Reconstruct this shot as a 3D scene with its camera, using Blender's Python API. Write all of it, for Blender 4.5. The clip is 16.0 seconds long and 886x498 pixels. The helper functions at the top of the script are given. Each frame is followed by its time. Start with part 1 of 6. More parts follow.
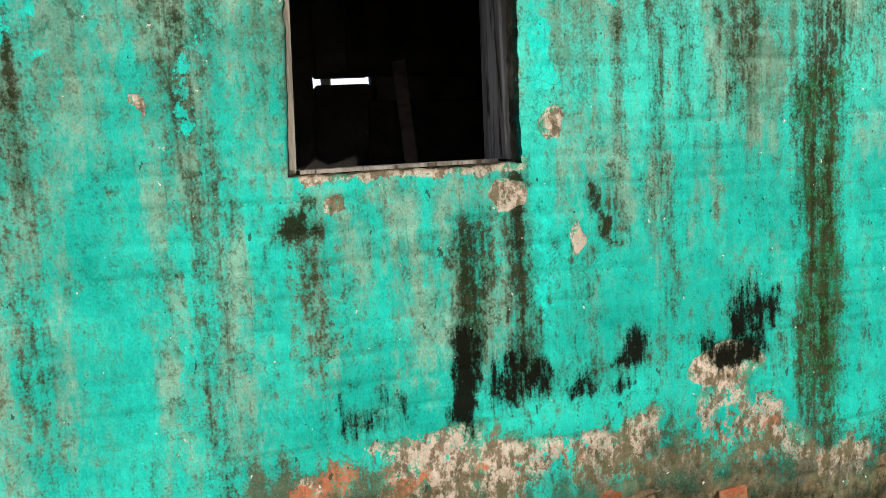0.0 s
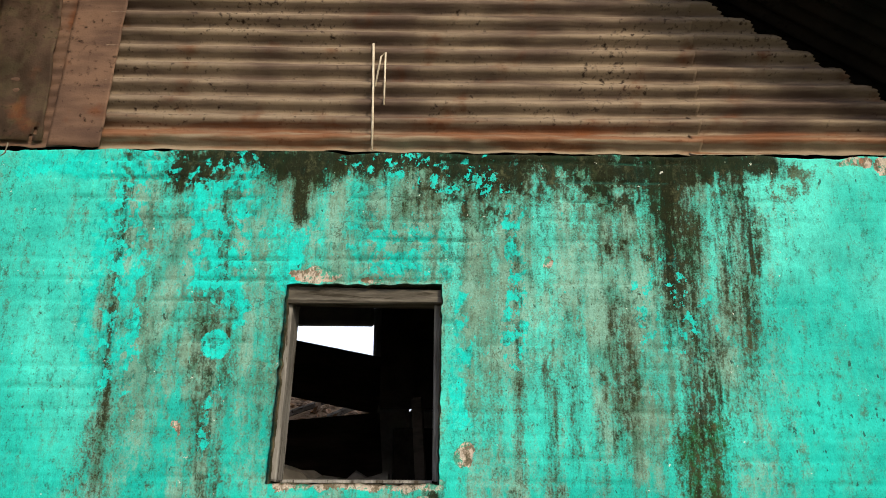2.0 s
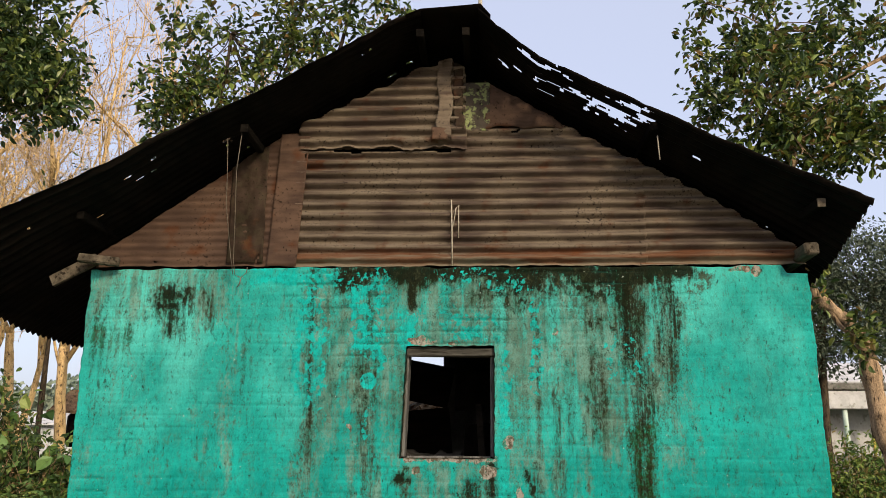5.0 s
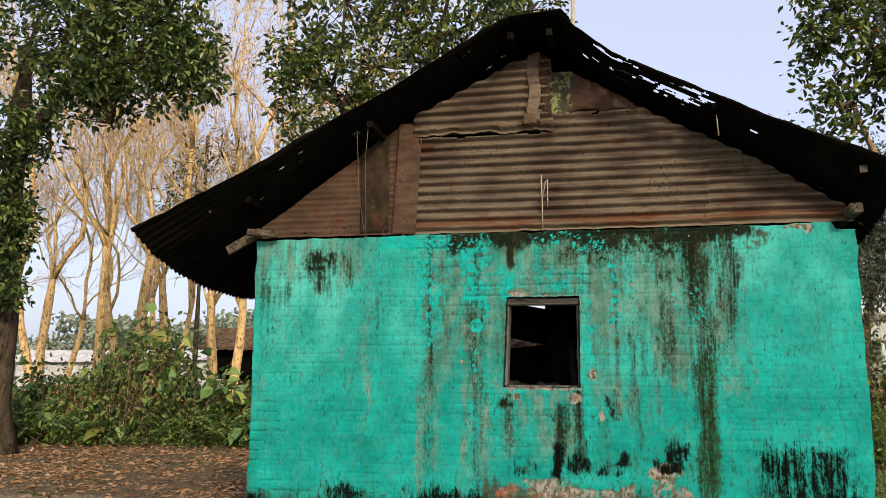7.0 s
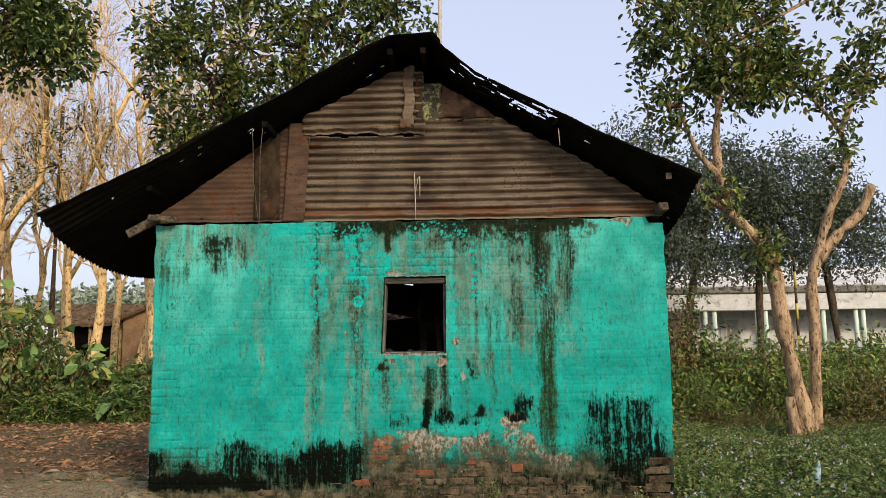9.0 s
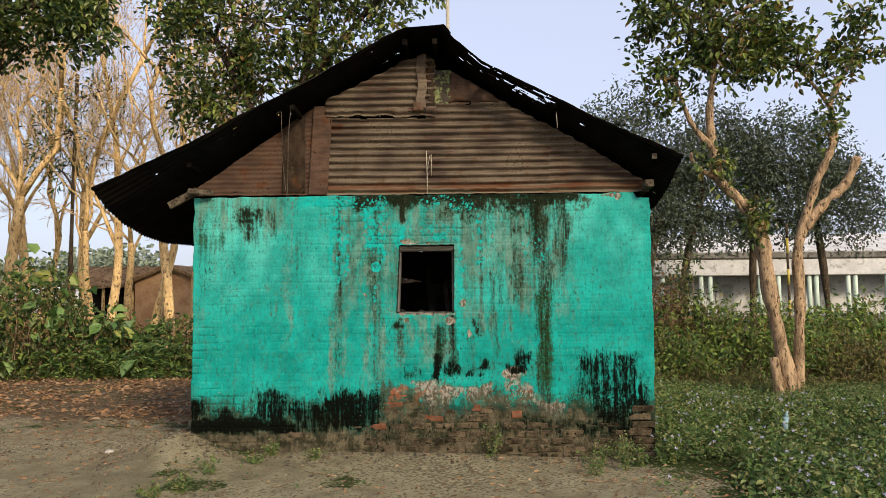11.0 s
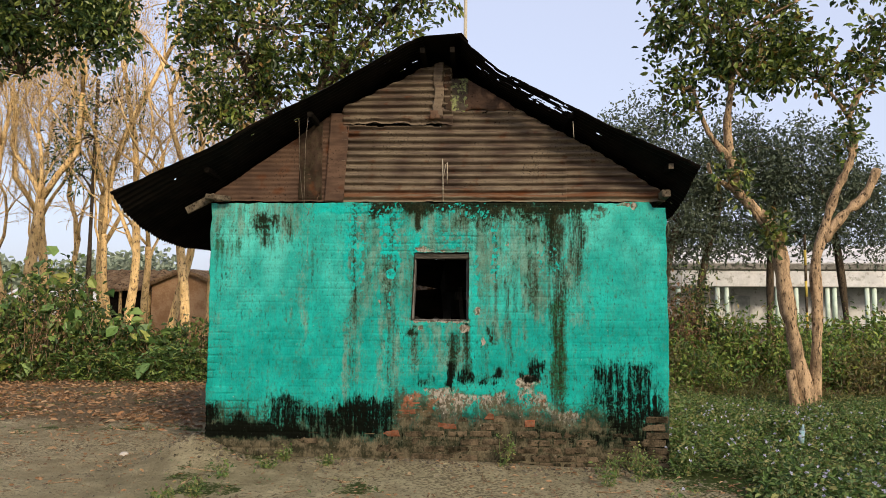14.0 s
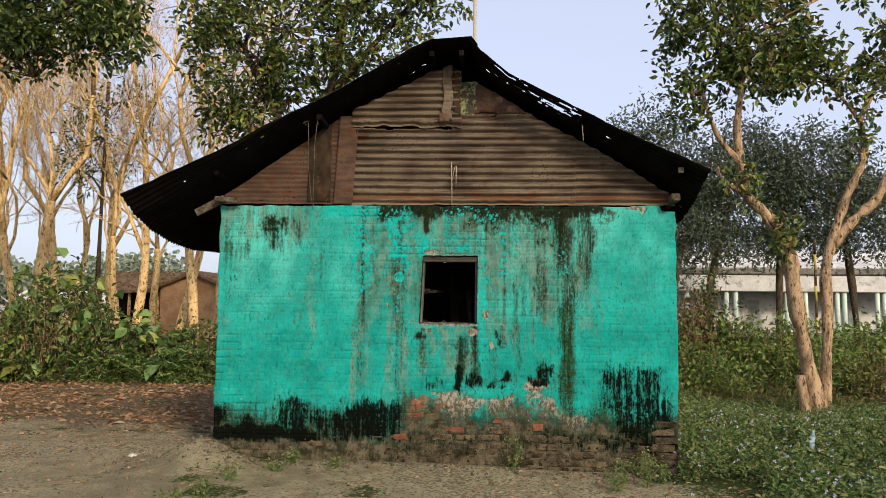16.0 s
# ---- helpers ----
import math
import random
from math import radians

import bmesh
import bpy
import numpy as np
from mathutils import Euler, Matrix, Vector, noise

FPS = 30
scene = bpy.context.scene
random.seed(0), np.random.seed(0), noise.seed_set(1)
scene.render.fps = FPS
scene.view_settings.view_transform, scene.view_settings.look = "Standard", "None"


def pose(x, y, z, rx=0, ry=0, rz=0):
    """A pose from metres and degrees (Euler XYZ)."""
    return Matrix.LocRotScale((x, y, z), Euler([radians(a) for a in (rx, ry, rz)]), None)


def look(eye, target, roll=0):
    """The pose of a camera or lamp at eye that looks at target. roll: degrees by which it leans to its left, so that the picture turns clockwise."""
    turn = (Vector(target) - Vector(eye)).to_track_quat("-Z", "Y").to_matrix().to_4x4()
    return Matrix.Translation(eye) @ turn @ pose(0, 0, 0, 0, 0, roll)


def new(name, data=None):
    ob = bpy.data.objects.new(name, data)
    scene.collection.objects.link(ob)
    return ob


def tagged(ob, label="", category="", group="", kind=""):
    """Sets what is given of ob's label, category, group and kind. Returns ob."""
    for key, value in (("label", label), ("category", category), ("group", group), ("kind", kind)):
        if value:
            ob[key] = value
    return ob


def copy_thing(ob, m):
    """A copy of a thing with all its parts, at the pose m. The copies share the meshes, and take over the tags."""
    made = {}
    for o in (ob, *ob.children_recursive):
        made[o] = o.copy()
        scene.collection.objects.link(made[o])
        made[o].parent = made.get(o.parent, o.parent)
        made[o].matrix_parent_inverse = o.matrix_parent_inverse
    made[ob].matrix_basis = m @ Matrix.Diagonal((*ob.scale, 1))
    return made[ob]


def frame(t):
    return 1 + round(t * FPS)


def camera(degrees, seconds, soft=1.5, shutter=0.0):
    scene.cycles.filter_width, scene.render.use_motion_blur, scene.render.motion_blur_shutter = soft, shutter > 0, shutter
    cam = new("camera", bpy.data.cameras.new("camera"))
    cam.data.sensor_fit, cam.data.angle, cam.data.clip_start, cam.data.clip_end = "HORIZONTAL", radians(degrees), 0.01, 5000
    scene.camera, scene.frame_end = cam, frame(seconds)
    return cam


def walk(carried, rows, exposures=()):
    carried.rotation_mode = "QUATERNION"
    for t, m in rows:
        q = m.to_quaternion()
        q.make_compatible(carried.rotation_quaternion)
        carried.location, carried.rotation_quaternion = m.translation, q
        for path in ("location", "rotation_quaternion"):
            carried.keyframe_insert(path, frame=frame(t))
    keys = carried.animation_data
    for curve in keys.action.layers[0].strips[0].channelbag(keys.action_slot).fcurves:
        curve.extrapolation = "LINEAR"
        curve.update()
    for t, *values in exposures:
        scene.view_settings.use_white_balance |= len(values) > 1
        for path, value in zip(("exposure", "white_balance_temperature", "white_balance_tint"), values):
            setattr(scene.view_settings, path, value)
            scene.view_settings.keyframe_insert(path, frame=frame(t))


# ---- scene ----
cam = camera(58.83, 16.0, 0.55)
# seconds, eye, a point ahead, lean
PATH = [
    (0, (-0.397, -1.948, 1.535), (0.366, 0.928, 1.148), -3.21),
    (0.5, (-0.117, -2.125, 1.538), (0.473, 0.817, 1.507), -1.93),
    (1, (0.181, -2.213, 1.549), (0.596, 0.750, 1.764), -0.38),
    (1.5, (0.338, -2.465, 1.554), (0.463, 0.484, 2.089), 0.21),
    (2, (0.332, -2.856, 1.543), (0.355, 0.035, 2.344), 0.40),
    (2.5, (0.215, -3.128, 1.550), (0.229, -0.255, 2.413), 0.54),
    (3, (0.246, -3.520, 1.544), (0.222, -0.639, 2.380), 0.89),
    (3.5, (0.246, -3.965, 1.552), (0.182, -1.064, 2.317), 0.70),
    (4, (0.170, -4.387, 1.577), (0.086, -1.477, 2.302), 0.46),
    (4.2, (0.167, -4.556, 1.585), (0.078, -1.646, 2.307), 0.31),
    (6.3, (0.533, -5.909, 1.609), (0.058, -3.003, 2.182), 1.45),
    (6.5, (0.499, -6.023, 1.595), (-0.039, -3.121, 2.132), 1.31),
    (7, (0.536, -6.283, 1.606), (-0.058, -3.378, 2.066), 0.24),
    (7.5, (0.618, -6.518, 1.604), (0.211, -3.574, 2.015), -0.30),
    (8, (0.507, -6.810, 1.586), (0.381, -3.840, 1.986), -0.24),
    (8.5, (0.444, -7.040, 1.601), (0.395, -4.065, 1.986), -0.53),
    (9, (0.483, -7.339, 1.563), (0.421, -4.361, 1.923), -0.70),
    (11.3, (0.415, -8.230, 1.541), (0.345, -5.238, 1.758), -0.32),
    (11.5, (0.414, -8.224, 1.549), (0.340, -5.234, 1.785), -0.13),
    (12, (0.414, -8.228, 1.547), (0.324, -5.241, 1.814), 0.13),
    (12.5, (0.416, -8.225, 1.548), (0.315, -5.238, 1.812), 0.20),
    (13, (0.418, -8.226, 1.548), (0.310, -5.239, 1.804), 0.29),
    (13.5, (0.413, -8.226, 1.544), (0.299, -5.239, 1.792), 0.30),
    (14, (0.421, -8.222, 1.546), (0.296, -5.235, 1.795), 0.34),
    (14.5, (0.431, -8.213, 1.547), (0.297, -5.227, 1.798), 0.39),
    (15, (0.431, -8.212, 1.547), (0.290, -5.225, 1.796), 0.47),
    (15.5, (0.423, -8.211, 1.547), (0.275, -5.225, 1.797), 0.48),
    (16, (0.413, -8.213, 1.546), (0.258, -5.229, 1.807), 0.62),
]
walk(cam, [(t, look(eye, ahead, lean)) for t, eye, ahead, lean in PATH],
     [(0, 1.65), (1.0, 1.56), (2.0, 1.58), (2.6, 1.66), (3.1, 1.36), (3.6, 1.1), (4.2, 1.02), (6.4, 0.87), (7.0, 1.02), (8.0, 0.97), (16, 0.98)])

# ---- daylight: a low hazy sun over the viewer's shoulder ----
SUN_EL, SUN_AZ = radians(27), radians(152)
world = bpy.data.worlds.new("sky")
scene.world = world
world.use_nodes = True
wt = world.node_tree
sky = wt.nodes.new("ShaderNodeTexSky")
sky.sky_type, sky.sun_disc = "NISHITA", False
sky.sun_elevation, sky.sun_rotation = SUN_EL, SUN_AZ
sky.air_density, sky.dust_density, sky.ozone_density = 0.9, 3.5, 0.6
wt.nodes["Background"].inputs["Strength"].default_value = 0.19
haze = wt.nodes.new("ShaderNodeMix")
haze.data_type = "RGBA"
haze.inputs["Factor"].default_value = 0.8
haze.inputs[7].default_value = (1.80, 1.88, 2.34, 1)
wt.links.new(sky.outputs["Color"], haze.inputs[6])
wt.links.new(haze.outputs[2], wt.nodes["Background"].inputs["Color"])
sun_data = bpy.data.lights.new("sun", "SUN")
sun_data.energy, sun_data.angle, sun_data.color = 2.0, radians(9), (1.0, 0.83, 0.60)
sun = new("sun", sun_data)
sun_from = Vector((math.sin(SUN_AZ) * math.cos(SUN_EL), math.cos(SUN_AZ) * math.cos(SUN_EL), math.sin(SUN_EL)))
sun.matrix_world = look(sun_from * 60, (0, 0, 0))


# ---- noise on arrays ----
def lattice(x, y, seed):
    table = np.random.default_rng(seed).random((256, 256))
    xi, yi = np.floor(x).astype(int), np.floor(y).astype(int)
    fx, fy = x - xi, y - yi
    fx, fy = fx * fx * (3 - 2 * fx), fy * fy * (3 - 2 * fy)
    a, b = xi % 256, (xi + 1) % 256
    c, d = yi % 256, (yi + 1) % 256
    return (table[a, c] * (1 - fx) + table[b, c] * fx) * (1 - fy) + (table[a, d] * (1 - fx) + table[b, d] * fx) * fy


def fbm(x, y, seed, octaves=4):
    total, weight, size = 0, 0, 1.0
    for k in range(octaves):
        total, weight = total + size * lattice(x * 2 ** k + 17.3 * k, y * 2 ** k + 5.1 * k, seed + k), weight + size
        size *= 0.55
    return np.clip((total / weight - 0.5) * 1.5 + 0.5, 0, 1)


def step(a, b, v):
    v = np.clip((v - a) / (b - a), 0, 1)
    return v * v * (3 - 2 * v)


# ---- materials ----
def shader(name, rough=0.85, metal=0.0):
    m = bpy.data.materials.new(name)
    m.use_nodes = True
    b = m.node_tree.nodes["Principled BSDF"]
    b.inputs["Roughness"].default_value, b.inputs["Metallic"].default_value = rough, metal
    b.inputs["Specular IOR Level"].default_value = 0.02
    return m, m.node_tree, b


def grain(t, scale, detail=4.0, stretch=(1, 1, 1), rough=0.55):
    """Noise on object coordinates; returns its factor."""
    c = t.nodes.new("ShaderNodeTexCoord")
    mp = t.nodes.new("ShaderNodeMapping")
    mp.inputs["Scale"].default_value = stretch
    n = t.nodes.new("ShaderNodeTexNoise")
    n.inputs["Scale"].default_value, n.inputs["Detail"].default_value, n.inputs["Roughness"].default_value = scale, detail, rough
    t.links.new(c.outputs["Object"], mp.inputs["Vector"])
    t.links.new(mp.outputs["Vector"], n.inputs["Vector"])
    return n.outputs["Fac"]


def sums(t, a, b, op="ADD"):
    n = t.nodes.new("ShaderNodeMath")
    n.operation = op
    for k, v in enumerate((a, b)):
        if isinstance(v, (int, float)):
            n.inputs[k].default_value = v
        else:
            t.links.new(v, n.inputs[k])
    return n.outputs[0]


def ramp(t, v, low, high):
    n = t.nodes.new("ShaderNodeMapRange")
    n.interpolation_type = "SMOOTHSTEP"
    n.inputs["From Min"].default_value, n.inputs["From Max"].default_value = low, high
    t.links.new(v, n.inputs["Value"])
    return n.outputs["Result"]


def blend(t, fac, a, b):
    n = t.nodes.new("ShaderNodeMix")
    n.data_type = "RGBA"
    if isinstance(fac, (int, float)):
        n.inputs["Factor"].default_value = fac
    else:
        t.links.new(fac, n.inputs["Factor"])
    for key, v in ((6, a), (7, b)):
        if isinstance(v, tuple):
            n.inputs[key].default_value = (*v, 1)
        else:
            t.links.new(v, n.inputs[key])
    return n.outputs[2]


def relief(t, bsdf, height, strength=0.5, distance=0.01):
    n = t.nodes.new("ShaderNodeBump")
    n.inputs["Strength"].default_value, n.inputs["Distance"].default_value = strength, distance
    t.links.new(height, n.inputs["Height"])
    t.links.new(n.outputs["Normal"], bsdf.inputs["Normal"])


def field(t, name):
    a = t.nodes.new("ShaderNodeAttribute")
    a.attribute_name = name
    s = t.nodes.new("ShaderNodeSeparateColor")
    t.links.new(a.outputs["Color"], s.inputs["Color"])
    return [s.outputs[k] for k in ("Red", "Green", "Blue")]


def mottled(name, a, b, scale, rough=0.85, metal=0.0, c=None, stretch=(1, 1, 1), bump=0.4, distance=0.01, island=0.0):
    """A surface of two or three colours in two sizes of grain."""
    m, t, bsdf = shader(name, rough, metal)
    big, fine = grain(t, scale, 4, stretch), grain(t, scale * 7, 5, stretch)
    col = blend(t, ramp(t, sums(t, big, sums(t, fine, 0.5, "MULTIPLY")), 0.55, 0.95), a, b)
    if c:
        col = blend(t, ramp(t, sums(t, grain(t, scale * 2.3, 5, stretch), sums(t, fine, 0.4, "MULTIPLY")), 0.74, 0.86), col, c)
    if island:
        g = t.nodes.new("ShaderNodeNewGeometry")
        o = t.nodes.new("ShaderNodeObjectInfo")
        v = sums(t, sums(t, g.outputs["Random Per Island"], o.outputs["Random"]), 1.0, "MODULO")
        h = t.nodes.new("ShaderNodeHueSaturation")
        t.links.new(sums(t, sums(t, v, island, "MULTIPLY"), 1 - island / 2), h.inputs["Value"])
        t.links.new(col, h.inputs["Color"])
        col = h.outputs["Color"]
    t.links.new(col, bsdf.inputs["Base Color"])
    relief(t, bsdf, fine, bump, distance)
    return m


def painted_wall():
    m, t, bsdf = shader("weathered_teal_limewash", 0.8)
    film, dark, black = field(t, "soot")
    bare, cyan, mud = field(t, "wear")
    rust, moss, pale = field(t, "tint")
    big, mid = grain(t, 1.6, 4), grain(t, 9, 5)
    fine = grain(t, 60, 6, (1, 1, 0.55), 0.65)
    speck = grain(t, 140, 3)
    run = grain(t, 26, 5, (1, 1, 0.09), 0.6)
    hair = grain(t, 95, 4, (1, 1, 0.07), 0.6)
    col = blend(t, ramp(t, big, 0.3, 0.7), (0.004, 0.205, 0.178), (0.010, 0.290, 0.254))
    col = blend(t, sums(t, ramp(t, sums(t, mid, run), 0.85, 1.3), 0.5, "MULTIPLY"), col, (0.024, 0.285, 0.24))
    col = blend(t, sums(t, pale, 0.85, "MULTIPLY"), col, (0.080, 0.45, 0.395))
    centred = lambda v, k: sums(t, sums(t, v, -0.5), k, "MULTIPLY")
    grit = sums(t, centred(fine, 2.4), centred(speck, 1.6))
    rag = sums(t, grit, centred(run, 1.6))
    crumb = grain(t, 34, 7, (1, 1, 0.6), 0.72)
    wash = grain(t, 9, 5, (1, 1, 0.28), 0.6)
    streaky = sums(t, sums(t, sums(t, grit, 0.6, "MULTIPLY"), centred(crumb, 2.4)), sums(t, centred(hair, 0.5), centred(run, 0.8)))
    f = ramp(t, sums(t, sums(t, film, 0.02), sums(t, sums(t, rag, 0.5, "MULTIPLY"), centred(wash, 2.4))), 0.3, 1.0)
    f = sums(t, f, ramp(t, sums(t, film, centred(mid, 0.3)), 0.02, 0.3), "MULTIPLY")
    col = blend(t, sums(t, f, 0.8, "MULTIPLY"), col, blend(t, ramp(t, sums(t, mid, centred(wash, 1.2)), 0.36, 0.66), (0.042, 0.118, 0.088), (0.125, 0.21, 0.17)))
    warm = ramp(t, sums(t, film, sums(t, centred(grain(t, 5, 5), 2.4), sums(t, grit, 0.5, "MULTIPLY"))), 0.7, 1.2)
    col = blend(t, sums(t, warm, 0.4, "MULTIPLY"), col, (0.06, 0.075, 0.048))
    dots = sums(t, ramp(t, grain(t, 90, 4, (1, 1, 0.8), 0.75), 0.56, 0.70), ramp(t, film, 0.15, 0.7), "MULTIPLY")
    col = blend(t, sums(t, dots, 0.6, "MULTIPLY"), col, (0.02, 0.045, 0.027))
    dots = sums(t, ramp(t, sums(t, grain(t, 43, 4, (1, 1, 0.7), 0.75), sums(t, cyan, 0.1, "MULTIPLY")), 0.615, 0.66), ramp(t, film, 0.15, 0.7), "MULTIPLY")
    col = blend(t, sums(t, dots, 0.85, "MULTIPLY"), col, (0.004, 0.29, 0.26))
    c = ramp(t, sums(t, cyan, sums(t, sums(t, grit, centred(crumb, 3.0)), 0.75, "MULTIPLY")), 0.46, 0.56)
    col = blend(t, sums(t, c, 0.9, "MULTIPLY"), col, (0.004, 0.28, 0.255))
    col = blend(t, sums(t, ramp(t, sums(t, rust, sums(t, rag, 0.6, "MULTIPLY")), 0.3, 0.95), 0.85, "MULTIPLY"), col, (0.045, 0.03, 0.013))
    # brown and olive stains, grainy at the edge, with thin black cores
    soft = sums(t, sums(t, centred(run, 0.7), centred(crumb, 0.75)), sums(t, sums(t, grit, 0.42, "MULTIPLY"), centred(hair, 0.9)))
    veil = sums(t, ramp(t, sums(t, dark, soft), 0.06, 0.95), ramp(t, sums(t, dark, centred(crumb, 0.25)), 0.03, 0.28), "MULTIPLY")
    stain = blend(t, ramp(t, sums(t, grain(t, 4, 4), centred(crumb, 0.5)), 0.4, 0.6), (0.016, 0.045, 0.021), (0.040, 0.036, 0.016))
    stain = blend(t, ramp(t, sums(t, fine, centred(mid, 0.8)), 0.42, 0.60), stain, (0.009, 0.013, 0.007))
    col = blend(t, sums(t, veil, 0.88, "MULTIPLY"), col, stain)
    col = blend(t, sums(t, ramp(t, sums(t, moss, sums(t, rag, 0.6, "MULTIPLY")), 0.2, 1.0), 0.8, "MULTIPLY"), col, blend(t, ramp(t, crumb, 0.42, 0.6), (0.009, 0.048, 0.009), (0.022, 0.034, 0.010)))
    d = ramp(t, sums(t, dark, sums(t, streaky, 0.7, "MULTIPLY")), 0.60, 1.0)
    col = blend(t, sums(t, d, 0.88, "MULTIPLY"), col, (0.005, 0.006, 0.003))
    seams = t.nodes.new("ShaderNodeAttribute")
    seams.attribute_name = "seam"
    line = ramp(t, sums(t, seams.outputs["Fac"], sums(t, centred(crumb, 0.9), sums(t, grit, 0.15, "MULTIPLY"))), 0.35, 0.9)
    col = blend(t, sums(t, line, 0.5, "MULTIPLY"), col, (0.008, 0.055, 0.042))
    # flakes of the last bright coat left on the stains
    flake = sums(t, ramp(t, sums(t, sums(t, grain(t, 24, 6, (1, 1, 0.9), 0.7), centred(grit, 0.08)), sums(t, cyan, 0.12, "MULTIPLY")), 0.525, 0.55), ramp(t, sums(t, cyan, centred(mid, 0.8)), 0.12, 0.3), "MULTIPLY")
    col = blend(t, sums(t, flake, 0.92, "MULTIPLY"), col, (0.006, 0.33, 0.30))
    b = ramp(t, sums(t, bare, sums(t, sums(t, grit, centred(crumb, 2.0)), 0.5, "MULTIPLY")), 0.40, 0.58)
    chips = blend(t, ramp(t, sums(t, mid, centred(crumb, 1.6)), 0.42, 0.60), (0.265, 0.238, 0.205), (0.10, 0.082, 0.06))
    chips = blend(t, ramp(t, sums(t, grain(t, 13, 5), sums(t, rust, 0.22, "MULTIPLY")), 0.58, 0.70), chips, (0.22, 0.085, 0.048))
    chips = blend(t, sums(t, ramp(t, sums(t, grain(t, 7, 5), sums(t, grit, 0.25, "MULTIPLY")), 0.53, 0.60), 0.85, "MULTIPLY"), chips, (0.012, 0.20, 0.15))
    col = blend(t, b, col, chips)
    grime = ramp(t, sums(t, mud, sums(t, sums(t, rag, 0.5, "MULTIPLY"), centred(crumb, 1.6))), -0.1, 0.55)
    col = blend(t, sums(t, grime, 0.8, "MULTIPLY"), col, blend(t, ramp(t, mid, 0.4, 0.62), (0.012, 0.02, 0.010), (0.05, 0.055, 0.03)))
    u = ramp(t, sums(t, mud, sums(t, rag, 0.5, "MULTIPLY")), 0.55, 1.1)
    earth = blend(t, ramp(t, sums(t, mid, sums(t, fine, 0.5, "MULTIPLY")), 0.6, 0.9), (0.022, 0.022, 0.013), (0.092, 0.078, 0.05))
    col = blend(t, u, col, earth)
    lash = grain(t, 55, 5, (1, 1, 0.12), 0.7)
    brushy = sums(t, sums(t, centred(lash, 1.7), centred(crumb, 1.3)), sums(t, sums(t, grit, 0.16, "MULTIPLY"), centred(grain(t, 8, 4, (1, 1, 0.5)), 1.1)))
    k = sums(t, ramp(t, sums(t, black, brushy), 0.05, 0.8), ramp(t, sums(t, black, centred(crumb, 0.25)), 0.03, 0.25), "MULTIPLY")
    col = blend(t, sums(t, k, 0.72, "MULTIPLY"), col, (0.010, 0.026, 0.015))
    k = ramp(t, sums(t, black, sums(t, brushy, sums(t, grit, 0.25, "MULTIPLY"))), 0.40, 0.85)
    col = blend(t, sums(t, k, 0.98, "MULTIPLY"), col, (0.0025, 0.003, 0.002))
    dust = grain(t, 230, 5, (1, 1, 0.7), 0.7)
    brush = grain(t, 20, 5, (0.16, 1, 1), 0.6)
    tone = t.nodes.new("ShaderNodeHueSaturation")
    t.links.new(sums(t, sums(t, centred(dust, 0.9), sums(t, centred(fine, 0.9), sums(t, centred(brush, 0.3), centred(grain(t, 3.2, 5), 0.7)))), 1.0), tone.inputs["Value"])
    t.links.new(col, tone.inputs["Color"])
    col = tone.outputs["Color"]
    pit = ramp(t, grain(t, 62, 2), 0.745, 0.77)
    col = blend(t, sums(t, pit, 0.8, "MULTIPLY"), col, (0.02, 0.03, 0.022))
    fleck = ramp(t, grain(t, 48, 2), 0.735, 0.755)
    col = blend(t, sums(t, fleck, 0.8, "MULTIPLY"), col, (0.34, 0.36, 0.33))
    # hair cracks, lost chips and scratches
    vor = t.nodes.new("ShaderNodeTexVoronoi")
    vor.feature = "DISTANCE_TO_EDGE"
    vor.inputs["Scale"].default_value = 9
    c = t.nodes.new("ShaderNodeTexCoord")
    warp = t.nodes.new("ShaderNodeTexNoise")
    warp.inputs["Scale"].default_value, warp.inputs["Detail"].default_value = 14, 5
    t.links.new(c.outputs["Object"], warp.inputs["Vector"])
    shift = t.nodes.new("ShaderNodeVectorMath")
    shift.operation = "MULTIPLY_ADD"
    shift.inputs[1].default_value = (0.16, 0.16, 0.16)
    t.links.new(warp.outputs["Color"], shift.inputs[0])
    t.links.new(c.outputs["Object"], shift.inputs[2])
    t.links.new(shift.outputs[0], vor.inputs["Vector"])
    thin = t.nodes.new("ShaderNodeMath")
    thin.operation = "LESS_THAN"
    thin.inputs[1].default_value = 0.022
    t.links.new(vor.outputs["Distance"], thin.inputs[0])
    crack = sums(t, thin.outputs[0], sums(t, ramp(t, grain(t, 3.5, 4), 0.52, 0.60), sums(t, film, 0.75, "MULTIPLY"), "MULTIPLY"), "MULTIPLY")
    col = blend(t, sums(t, crack, 0.7, "MULTIPLY"), col, (0.018, 0.026, 0.018))
    chip = ramp(t, sums(t, grain(t, 21, 5, (1, 1, 0.8), 0.6), sums(t, grain(t, 2.6, 3), 0.25, "MULTIPLY")), 0.862, 0.872)
    col = blend(t, sums(t, chip, 0.85, "MULTIPLY"), col, blend(t, ramp(t, mid, 0.45, 0.55), (0.20, 0.215, 0.19), (0.30, 0.30, 0.27)))
    nick = ramp(t, sums(t, grain(t, 40, 3, (1, 1, 0.5)), sums(t, grain(t, 3.1, 3), 0.2, "MULTIPLY")), 0.80, 0.815)
    col = blend(t, sums(t, nick, 0.8, "MULTIPLY"), col, (0.014, 0.022, 0.015))
    grazed = sums(t, ramp(t, hair, 0.60, 0.68), ramp(t, sums(t, film, centred(wash, 2.0)), 0.2, 0.8), "MULTIPLY")
    col = blend(t, sums(t, grazed, 0.35, "MULTIPLY"), col, (0.02, 0.03, 0.018))
